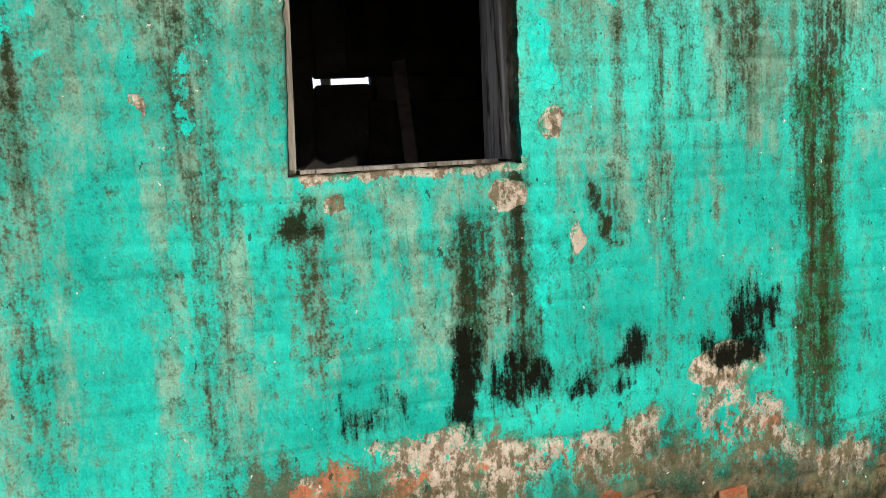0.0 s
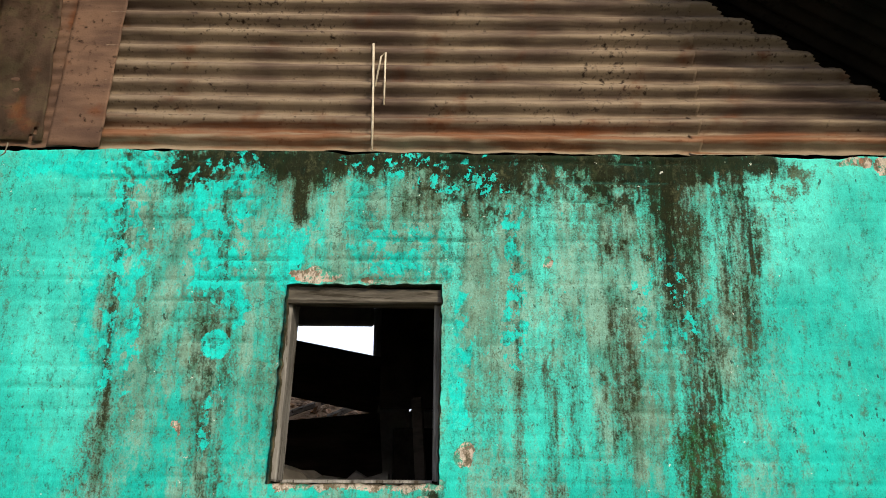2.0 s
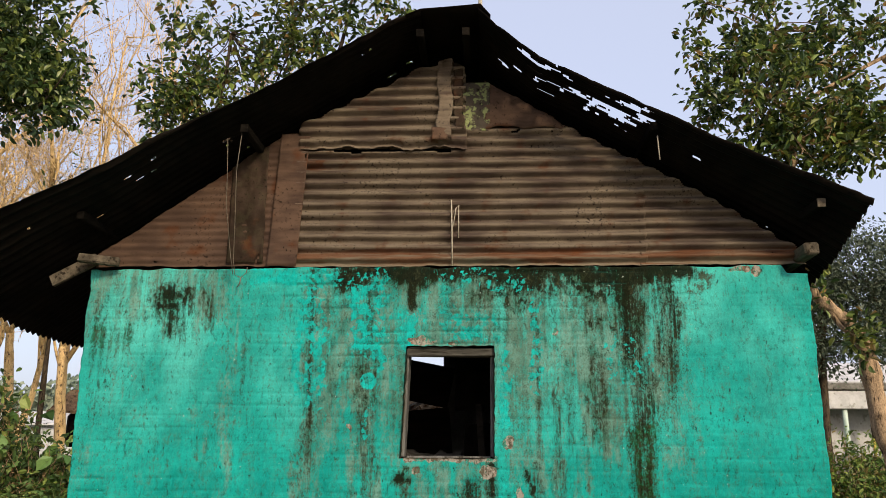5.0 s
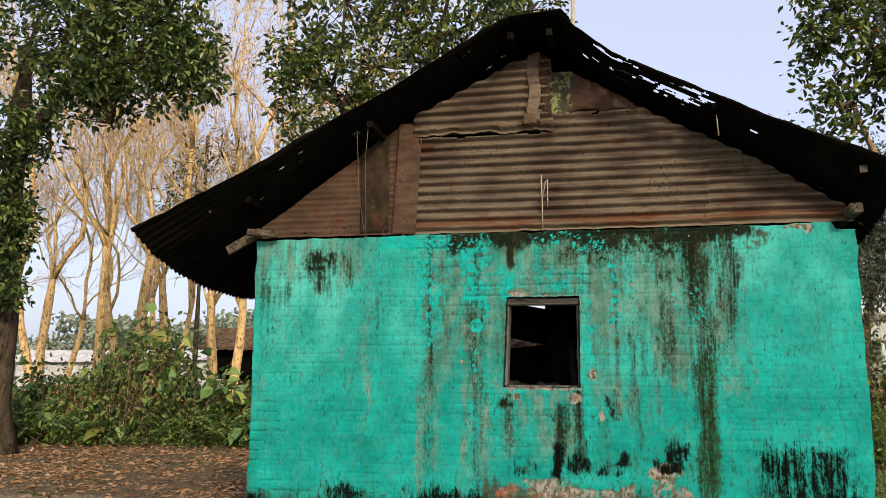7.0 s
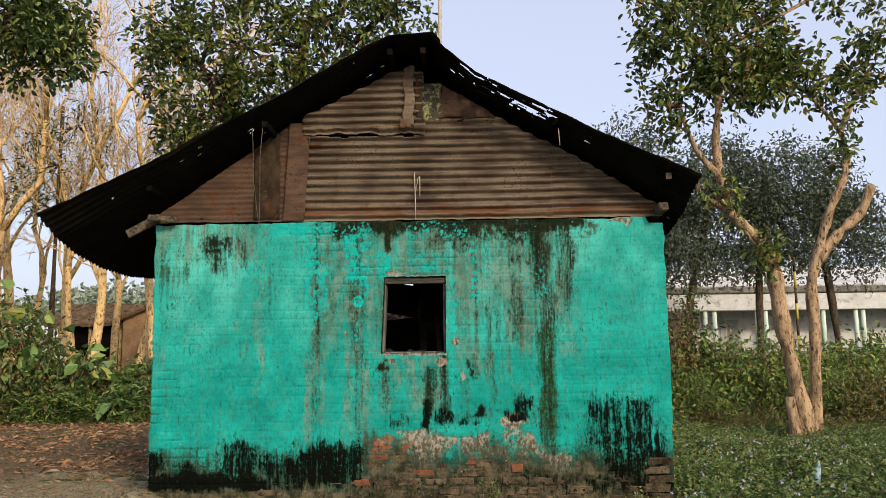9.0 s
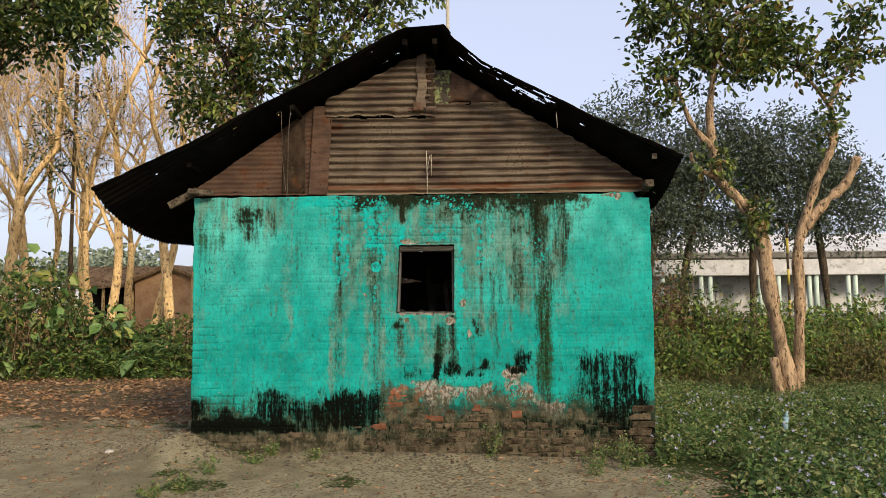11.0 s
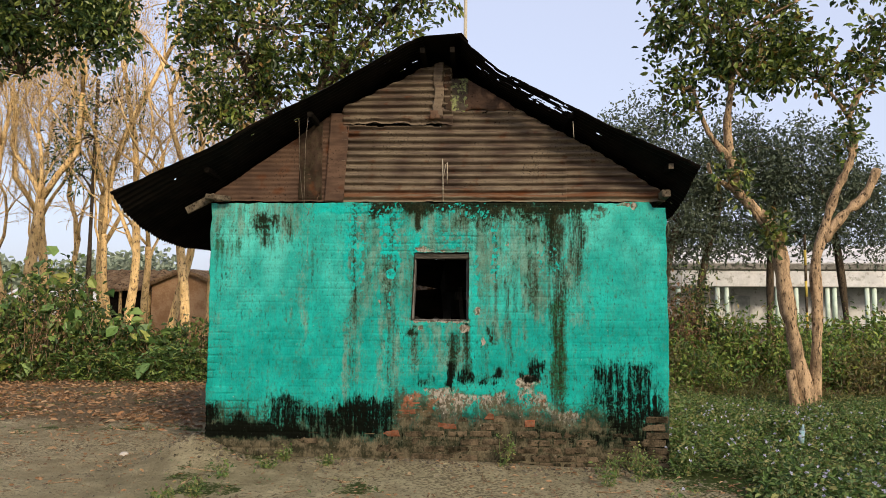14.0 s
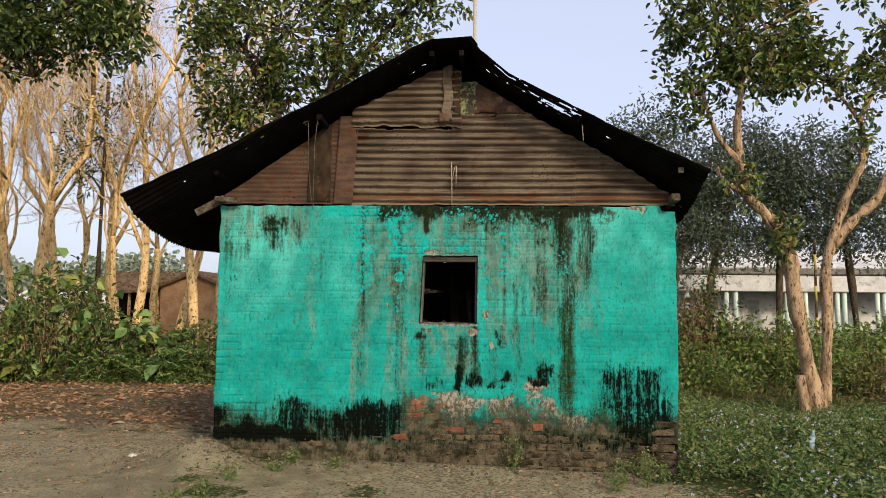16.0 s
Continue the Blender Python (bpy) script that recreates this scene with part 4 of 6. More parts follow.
# ---- ground and vegetation materials ----
def soil():
    m, t, bsdf = shader("yard_soil", 0.95)
    grass, litter, damp = field(t, "cover")
    big, mid, fine, speck = grain(t, 0.5, 5), grain(t, 4, 5), grain(t, 30, 6), grain(t, 110, 4)
    col = blend(t, ramp(t, sums(t, big, sums(t, mid, 0.6, "MULTIPLY")), 0.6, 1.0), (0.25, 0.215, 0.135), (0.44, 0.385, 0.25))
    col = blend(t, sums(t, ramp(t, sums(t, fine, sums(t, sums(t, big, -0.5), 0.7, "MULTIPLY")), 0.52, 0.68), 0.7, "MULTIPLY"), col, (0.075, 0.06, 0.038))
    col = blend(t, ramp(t, sums(t, litter, sums(t, fine, -0.5)), 0.3, 0.7), col, (0.165, 0.125, 0.078))
    col = blend(t, ramp(t, sums(t, grass, sums(t, sums(t, fine, mid), -1.0)), 0.3, 0.6), col, (0.055, 0.075, 0.025))
    col = blend(t, sums(t, ramp(t, speck, 0.62, 0.7), 0.5, "MULTIPLY"), col, (0.07, 0.05, 0.035))
    t.links.new(col, bsdf.inputs["Base Color"])
    relief(t, bsdf, sums(t, sums(t, mid, 2.0, "MULTIPLY"), sums(t, fine, speck)), 1.0, 0.045)
    return m


def leafage(name, colours, glow=0.25, rough=0.5):
    """Leaves, each of its own colour, that let some light through."""
    m, t, bsdf = shader(name, rough)
    bsdf.inputs["Specular IOR Level"].default_value = 0.35
    g = t.nodes.new("ShaderNodeNewGeometry")
    r = t.nodes.new("ShaderNodeValToRGB")
    while len(r.color_ramp.elements) < len(colours):
        r.color_ramp.elements.new(0.5)
    for k, c in enumerate(colours):
        r.color_ramp.elements[k].position = k / max(1, len(colours) - 1)
        r.color_ramp.elements[k].color = (*c, 1)
    t.links.new(g.outputs["Random Per Island"], r.inputs["Fac"])
    col = blend(t, sums(t, grain(t, 25, 3), 0.5, "MULTIPLY"), r.outputs["Color"], tuple(v * 0.7 for v in colours[0]))
    t.links.new(col, bsdf.inputs["Base Color"])
    thin = t.nodes.new("ShaderNodeBsdfTranslucent")
    t.links.new(col, thin.inputs["Color"])
    mix = t.nodes.new("ShaderNodeMixShader")
    mix.inputs["Fac"].default_value = glow
    t.links.new(bsdf.outputs["BSDF"], mix.inputs[1])
    t.links.new(thin.outputs["BSDF"], mix.inputs[2])
    t.links.new(mix.outputs["Shader"], t.nodes["Material Output"].inputs["Surface"])
    return m


SOIL = soil()
# the bright yellow-green steps paint sunlit leaves in among the dark ones
LEAF_DARK = leafage("dark_glossy_leaves", ((0.019, 0.041, 0.012), (0.038, 0.073, 0.020), (0.024, 0.049, 0.015), (0.108, 0.162, 0.038), (0.257, 0.297, 0.068), (0.047, 0.084, 0.024)), 0.25, 0.36)
LEAF_MID = leafage("jackfruit_leaves", ((0.019, 0.040, 0.012), (0.035, 0.068, 0.018), (0.024, 0.047, 0.014), (0.100, 0.159, 0.033), (0.236, 0.307, 0.059), (0.053, 0.094, 0.024), (0.354, 0.389, 0.083), (0.026, 0.053, 0.017), (0.307, 0.177, 0.047)), 0.3, 0.36)
LEAF_GREY = leafage("dusty_fine_leaves", ((0.045, 0.066, 0.042), (0.083, 0.112, 0.068), (0.128, 0.150, 0.093), (0.060, 0.083, 0.051)))
LEAF_BUSH = leafage("bush_leaves", ((0.024, 0.050, 0.014), (0.054, 0.102, 0.024), (0.031, 0.060, 0.017), (0.120, 0.204, 0.043), (0.264, 0.336, 0.072), (0.072, 0.132, 0.031), (0.192, 0.120, 0.048)), 0.3)
LEAF_HEDGE = leafage("hedge_leaves", ((0.041, 0.084, 0.019), (0.101, 0.189, 0.041), (0.216, 0.324, 0.062), (0.351, 0.419, 0.081), (0.068, 0.128, 0.030), (0.257, 0.189, 0.061)), 0.3)
LEAF_BIG = leafage("broad_leaves", ((0.069, 0.152, 0.041), (0.138, 0.248, 0.069), (0.235, 0.345, 0.097), (0.373, 0.373, 0.083)))
LEAF_DRY = leafage("dry_leaves", ((0.112, 0.062, 0.033), (0.250, 0.144, 0.069), (0.375, 0.213, 0.106), (0.163, 0.100, 0.057), (0.450, 0.312, 0.188), (0.312, 0.150, 0.062)), 0.1, 0.8)
LEAF_YELLOW = leafage("sunlit_dry_growth", ((0.10, 0.12, 0.03), (0.16, 0.16, 0.04), (0.22, 0.17, 0.06), (0.12, 0.09, 0.035), (0.06, 0.10, 0.03)))
LEAF_GOLD = leafage("golden_dry_twig_leaves", ((0.36, 0.25, 0.12), (0.48, 0.36, 0.19), (0.58, 0.46, 0.27)), 0.3, 0.8)
WEED = leafage("weeds", ((0.034, 0.069, 0.017), (0.089, 0.158, 0.038), (0.179, 0.252, 0.063), (0.273, 0.242, 0.095), (0.063, 0.116, 0.029), (0.116, 0.189, 0.047)))
PETAL = leafage("lavender_florets", ((0.40, 0.39, 0.56), (0.48, 0.48, 0.62), (0.56, 0.57, 0.68)), 0.2, 0.8)
# pale grey-green leaves: the haze of distance is part of the colour
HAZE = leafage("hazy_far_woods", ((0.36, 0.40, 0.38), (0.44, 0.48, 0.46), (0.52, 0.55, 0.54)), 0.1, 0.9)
BARK = mottled("grey_brown_bark", (0.16, 0.112, 0.07), (0.44, 0.31, 0.19), 9, c=(0.06, 0.042, 0.028), stretch=(1, 1, 0.35), bump=0.9, distance=0.03)
BARK_DARK = mottled("dark_bark", (0.045, 0.035, 0.026), (0.10, 0.075, 0.05), 9, c=(0.02, 0.016, 0.012), stretch=(1, 1, 0.35), bump=0.9, distance=0.03)
BARK_PALE = mottled("pale_tan_bark", (0.48, 0.32, 0.14), (0.76, 0.54, 0.27), 7, c=(0.16, 0.105, 0.06), stretch=(1, 1, 0.5), bump=0.9, distance=0.03)
WHITE = mottled("dirty_white_paint", (0.41, 0.41, 0.41), (0.53, 0.53, 0.53), 1.2, c=(0.3, 0.3, 0.28))
MINT = mottled("pale_mint_paint", (0.42, 0.52, 0.45), (0.52, 0.6, 0.54), 2.5)
GREYWALL = mottled("grey_verandah_wall", (0.22, 0.24, 0.23), (0.4, 0.41, 0.41), 0.8)
DARK_BAND = mottled("mouldy_concrete", (0.10, 0.095, 0.085), (0.2, 0.19, 0.17), 2, c=(0.04, 0.04, 0.035))
YELLOW = mottled("worn_yellow_paint", (0.34, 0.26, 0.05), (0.44, 0.34, 0.08), 6)
THATCH = mottled("brown_thatch", (0.15, 0.095, 0.055), (0.27, 0.185, 0.11), 3, c=(0.06, 0.04, 0.025), bump=1.0, distance=0.05)
MUDWALL = mottled("mud_wall", (0.30, 0.17, 0.09), (0.42, 0.27, 0.16), 2)


# ---- ground ----
def ground_height(x, y):
    x, y = np.asarray(x, float), np.asarray(y, float)
    h = 0.07 * (fbm(x * 0.35, y * 0.35, 301) - 0.5) + 0.05 * (fbm(x * 1.3, y * 1.3, 305) - 0.5) + 0.03 * (fbm(x * 5, y * 5, 309) - 0.5)
    calm = 1 - np.exp(-np.maximum(0, np.abs(y + 0.1) - 0.3) ** 2 / 0.5) * (np.abs(x) < 3.2)
    h = h * (0.25 + 0.75 * calm)
    h = h + 0.21 * np.exp(-(np.where(x < -2.5, x + 2.5, 1.1 * (x + 2.5)) / 0.42) ** 2 - (np.where(y < 0, y, 0.7 * y) / 0.5) ** 2) + 0.06 * np.exp(-((y + 0.05) / 0.5) ** 2) * (1 - step(-0.2, 1.6, x)) * step(-3.0, -2.5, x)
    h = h + 0.05 * np.exp(-((y + 2.2 + 0.3 * np.sin(x)) / 0.25) ** 2) * (x < -3.5) - 0.36 * step(1, 9, y) * step(2.5, 6, x)
    inside = (np.abs(x) < 2.35) & (y > 0.06) & (y < 2.95)
    return np.where(inside, -0.06, h) * (1 - step(20, 40, np.hypot(x, y)))


def cover(x, y):
    x, y = np.asarray(x, float), np.asarray(y, float)
    n = fbm(x * 0.9, y * 0.9, 331)
    grass = step(1.6, 3.2, x + 1.2 * (n - 0.5) + 0.22 * (y + 1.5)) * step(-7.5, -3.0, y + x * 0.35) + 0.55 * step(0.62, 0.8, fbm(x * 1.7, y * 1.7, 335)) * (x > -7)
    grass = np.maximum(grass, step(10.5, 13, y))
    grass = grass * (1 - 0.9 * np.exp(-((x - 6.6) / 2.4) ** 2 - ((y - 7.6) / 1.5) ** 2))
    litter = step(-2.2, -3.4, x) * step(1.5, 4.2, y + 1.5 * (n - 0.5)) * (1 - step(10.2, 12.5, y))
    return np.clip(grass, 0, 1), np.clip(litter, 0, 1), n


xs = np.concatenate([[-600, -200, -90, -50, -30, -20], np.arange(-14, 14.01, 0.085), [20, 30, 50, 90, 200, 600]])
ys = np.concatenate([[-600, -200, -60, -25, -14], np.arange(-9.6, 14.01, 0.085), [18, 24, 34, 60, 100, 200, 800]])
gx, gy = np.meshgrid(xs, ys, indexing="ij")
gi = np.arange(gx.size).reshape(gx.shape)
ground_me = mesh_of("ground", np.stack([gx, gy, ground_height(gx, gy)], -1).reshape(-1, 3).tolist(), np.stack([gi[:-1, :-1], gi[1:, :-1], gi[1:, 1:], gi[:-1, 1:]], -1).reshape(-1, 4).tolist(), SOIL, True)
data = np.ones((gx.size, 4), np.float32)
data[:, :3] = np.stack([f.reshape(-1) for f in cover(gx, gy)], -1)
ground_me.attributes.new("cover", "FLOAT_COLOR", "POINT").data.foreach_set("color", data.ravel())
tagged(new("ground", ground_me), "trodden bare earth yard turning to leaf litter and weeds", "ground", kind="structure")


# ---- leaves in bulk ----
def leaf_mesh(name, at, along, up, length, width, material, shape=6):
    """Folded leaves: place, direction, upper side, length and width of each, as arrays."""
    along = along / np.maximum(1e-6, np.linalg.norm(along, axis=1, keepdims=True))
    side = np.cross(along, up)
    side = side / np.maximum(1e-6, np.linalg.norm(side, axis=1, keepdims=True))
    face = np.cross(side, along)
    length, width = length[:, None], width[:, None]
    fold = 0.18 * width
    if shape == 6:
        rows = ((0, 0, 0), (0.3, -0.42, 1), (0.68, -0.40, 1), (1, 0, -1.2), (0.68, 0.40, 1), (0.3, 0.42, 1))
        faces = np.array([[0, 3, 2, 1], [0, 5, 4, 3]])
    else:
        rows = ((0, 0, 0), (0.45, -0.5, 1), (1, 0, -1), (0.45, 0.5, 1))
        faces = np.array([[0, 2, 1, 1], [0, 3, 2, 2]])
    verts = np.stack([at + along * length * a + side * width * b + face * fold * c for a, b, c in rows], 1)
    n, k = len(at), len(rows)
    idx = (np.arange(n) * k)[:, None, None] + faces[None]
    idx = idx.reshape(-1, 4)
    out = [tuple(f) for f in idx.tolist()] if shape == 6 else [tuple(f[:3]) for f in idx.tolist()]
    return mesh_of(name, verts.reshape(-1, 3).tolist(), out, material)


def random_dirs(rng, n, lift=0.0):
    d = rng.normal(size=(n, 3))
    d[:, 2] += lift
    return d / np.linalg.norm(d, axis=1, keepdims=True)


def leaf_cloud(name, centres, per, spread, length, material, parent, rng, shape=6, droop=-0.3, aspect=0.55):
    """Sprays of leaves round each centre."""
    centres = np.asarray(centres, float)
    at = np.repeat(centres, per, 0)
    off = random_dirs(rng, len(at)) * (rng.random((len(at), 1)) ** 0.6) * spread
    along = off / spread + random_dirs(rng, len(at), droop) * 0.8
    up = random_dirs(rng, len(at), 1.6)
    size = length * (0.6 + 0.7 * rng.random(len(at)))
    return part(name, leaf_mesh(name, at + off, along, up, size, size * aspect, material, shape), parent)


def wander(a, b, n, bend, rng):
    a, b = np.asarray(a, float), np.asarray(b, float)
    t = np.linspace(0, 1, n)[:, None]
    k = rng.normal(size=3) * bend * np.linalg.norm(b - a)
    return [Vector(p) for p in a + (b - a) * t + k * np.sin(t * math.pi)]


def leafy_tree(name, label, limbs, blobs, leaf, bark, seed, length, spread=0.32, per=9, shape=6, aspect=0.56):
    """Limbs as rows of (points, thick, thin); blobs as rows of (centre, radii, sprays)."""
    rng = np.random.default_rng(seed)
    t = thing(name, label, "tree")
    ends = []
    for points, thick, thin in limbs:
        pts = [Vector(p) for p in points]
        fine_pts, n = [], len(pts)
        for i in range(n - 1):
            for s in np.linspace(0, 1, 4, endpoint=False):
                p0, p1, p2, p3 = pts[max(i - 1, 0)], pts[i], pts[i + 1], pts[min(i + 2, n - 1)]
                fine_pts.append(0.5 * ((2 * p1) + (p2 - p0) * s + (2 * p0 - 5 * p1 + 4 * p2 - p3) * s * s + (3 * p1 - p0 - 3 * p2 + p3) * s ** 3))
        fine_pts.append(pts[-1])
        m = len(fine_pts)
        radii = [thick + (thin - thick) * k / (m - 1) for k in range(m)]
        radii = [r * (1 + 0.16 * float(rng.normal())) for r in radii]
        if points[0][2] < 0.3:
            radii[0], radii[1] = radii[0] * 1.5, radii[1] * 1.15
        tube("limb" if points[0][2] > 0.3 else "trunk", fine_pts, radii, bark, t, "", 9)
        ends += fine_pts[m // 2:]
    verts, faces, sprays = [], [], []
    ends_np = np.array([tuple(e) for e in ends])
    for centre, radii, count in blobs:
        root = ends_np[np.linalg.norm(ends_np - np.asarray(centre), axis=1).argmin()]
        hub = np.asarray(centre) + rng.normal(size=3) * 0.2
        tube_into(verts, faces, wander(root, hub, 6, 0.08, rng), list(np.linspace(0.05, 0.03, 6)), 5)
        for k in range(count):
            d = random_dirs(rng, 1)[0] * (0.45 + 0.6 * rng.random())
            end = np.asarray(centre) + d * np.asarray(radii)
            if k % (3 if count < 100 else 6) == 0:
                tube_into(verts, faces, wander(hub, end, 4, 0.2, rng), [0.02, 0.014, 0.009, 0.005], 3)
            sprays.append(end)
    tagged(part("branchwork", mesh_of("branchwork", verts, faces, bark, True), t), kind="stuff")
    leaf_cloud("leaves", sprays, per, spread, length, leaf, t, rng, shape, aspect=aspect)
    return t


# jackfruit tree with two trunks beside the hut
TRUNK_1 = [(7.60, 9.2, -0.55), (7.31, 9.2, 1.07), (7.145, 9.2, 2.17), (7.015, 9.2, 3.28), (6.69, 9.2, 3.77), (6.21, 9.2, 4.26), (6.08, 9.2, 4.92), (6.0, 9.2, 5.74), (6.09, 9.2, 6.49), (6.25, 9.2, 7.81)]
TRUNK_2 = [(7.70, 9.25, -0.55), (7.85, 9.25, 1.53), (7.84, 9.25, 2.63), (8.0, 9.25, 3.27), (8.315, 9.25, 4.22), (8.63, 9.25, 4.87), (8.79, 9.25, 5.45), (8.68, 9.25, 5.95)]
leafy_tree("jackfruit_tree", "twin-trunked jackfruit tree with pale bark and glossy crown", [
    (TRUNK_1, 0.18, 0.06), (TRUNK_2, 0.14, 0.05), ([(6.05, 9.2, 5.0), (5.56, 9.2, 5.66), (5.24, 9.2, 6.68)], 0.08, 0.04), ([(6.15, 9.2, 4.28), (5.63, 9.2, 4.68), (5.57, 9.2, 4.93)], 0.07, 0.03),
    ([(7.98, 9.25, 3.15), (8.43, 9.2, 3.74), (8.94, 9.2, 4.2), (9.22, 9.2, 4.78)], 0.11, 0.09), ([(7.3, 9.1, -0.55), (7.18, 9.1, 0.4)], 0.12, 0.09)],
    [((5.5, 9.2, 8.1), (1.3, 1.3, 1.3), 60), ((6.9, 9.4, 8.0), (1.3, 1.3, 1.4), 60), ((6.2, 9.0, 7.0), (1.1, 1, 0.7), 30), ((7.7, 9.2, 7.1), (0.7, 0.8, 0.9), 24), ((6.3, 9.3, 9.6), (2.0, 1.5, 0.9), 60),
     ((5.1, 9.2, 6.6), (0.6, 0.6, 0.7), 14), ((8.8, 9.2, 6.7), (0.7, 0.7, 0.8), 16), ((9.5, 9.2, 7.5), (0.8, 0.8, 0.8), 16), ((9.4, 9.5, 9.6), (1.4, 1, 0.9), 30), ((6.1, 9.0, 4.4), (0.4, 0.3, 0.5), 5), ((6.8, 9.0, 3.3), (0.4, 0.3, 0.5), 6), ((8.7, 9.1, 5.2), (0.4, 0.4, 0.5), 5)],
    LEAF_MID, BARK, 401, 0.165, 0.30, 28)
# large tree behind the hut
leafy_tree("broadleaf_tree", "tall broadleaf tree with dense dark crown behind the hut", [
    ([(-3.6, 10.3, -0.2), (-3.5, 10.2, 3), (-3.4, 10.2, 6), (-3.0, 10.2, 9)], 0.26, 0.1), ([(-3.45, 10.2, 4.5), (-4.6, 10.1, 6.4), (-5.4, 10, 8)], 0.12, 0.05), ([(-3.2, 10.2, 7), (-1.8, 10.1, 8.6), (-0.7, 10, 9.6)], 0.1, 0.04)],
    [((-5.5, 10, 7.6), (1.4, 1.4, 1.5), 70), ((-4.0, 10, 8.5), (1.7, 1.5, 1.6), 80), ((-2.4, 10, 9.2), (1.6, 1.4, 1.3), 48), ((-0.9, 10, 9.3), (1.1, 1, 1.0), 34), ((-5.0, 10, 10), (1.8, 1.5, 1.4), 60), ((-2.8, 10, 11), (2.2, 1.5, 1.2), 60),
     ((-1.6, 10, 8.0), (0.9, 0.8, 0.7), 20), ((-2.9, 10, 7.6), (1.0, 0.9, 0.7), 22), ((-5.7, 10, 6.2), (0.8, 0.8, 0.7), 22), ((-4.2, 10.2, 6.6), (1.2, 1, 0.9), 30), ((-6.2, 9.8, 8.8), (0.9, 0.9, 0.9), 22)], LEAF_MID, BARK_DARK, 402, 0.165, 0.30, 24)
# dark tree at the edge of the yard
leafy_tree("shade_tree", "dark-leaved shade tree with thick creeper-grown trunk", [
    ([(-11.0, 7.1, -0.2), (-10.95, 7.0, 2.5), (-10.9, 6.9, 5), (-10.7, 6.8, 8)], 0.33, 0.16), ([(-10.85, 6.9, 5.6), (-9.6, 6.4, 6.7), (-7.8, 6.1, 7.3), (-6.5, 6, 7.2)], 0.13, 0.04), ([(-10.3, 6.8, 7.4), (-9.2, 6.4, 8.4), (-8, 6.2, 9.2)], 0.12, 0.05)],
    [((-9.3, 6.2, 8.0), (1.7, 1.4, 1.4), 80), ((-7.7, 6.0, 7.3), (1.3, 1.2, 1.0), 80), ((-6.7, 6.0, 6.8), (0.7, 0.8, 0.6), 34), ((-8.5, 6.1, 6.6), (1.1, 0.9, 0.6), 36), ((-10.4, 6.5, 9.6), (2.0, 1.8, 1.2), 50), ((-8.0, 6.1, 8.9), (1.7, 1.4, 1.3), 80), ((-6.8, 6.0, 7.8), (0.7, 0.9, 0.7), 30),
     ((-10.7, 6.6, 4.3), (0.5, 0.5, 1.1), 60), ((-10.6, 6.5, 2.9), (0.4, 0.4, 0.5), 14), ((-10.6, 6.6, 6.0), (0.7, 0.6, 0.9), 44)], LEAF_DARK, BARK_DARK, 403, 0.14, 0.32, 28)
# round dusty tree before the far building
leafy_tree("spreading_tree", "wide dusty-leaved tree with many dark stems", [
    ([(7.0, 21, -0.5), (7.3, 21, 2.5), (8.0, 21.5, 5)], 0.25, 0.1), ([(8.6, 21.5, -0.5), (8.9, 21.6, 3), (9.8, 22, 6)], 0.22, 0.1), ([(11.5, 22, -0.5), (11.6, 22, 4), (12.0, 22, 7)], 0.16, 0.08), ([(14.6, 22.3, -0.5), (14.2, 22.2, 4), (13.4, 22, 7)], 0.16, 0.08), ([(6.4, 20.6, -0.5), (6.2, 20.6, 2.2), (6.6, 21, 4.5)], 0.2, 0.1)],
    [((7.5, 22, 6.0), (2.2, 2, 1.9), 170), ((10.2, 22, 7.2), (2.6, 2, 2.0), 230), ((13.0, 22, 7.0), (2.4, 2, 2.0), 210), ((15.2, 22.4, 5.6), (1.7, 1.6, 1.8), 130), ((6.6, 21.6, 8.6), (1.5, 1, 1.3), 60), ((8.4, 21.6, 4.4), (1.8, 1.4, 0.9), 60), ((12.4, 21.8, 4.8), (2.2, 1.4, 1.0), 70), ((6.6, 20.8, 3.0), (0.8, 0.8, 1.4), 40), ((10.6, 21.8, 4.6), (1.6, 1.2, 0.9), 40)], LEAF_GREY, BARK_DARK, 404, 0.17, 0.62, 44, 4, 0.5)


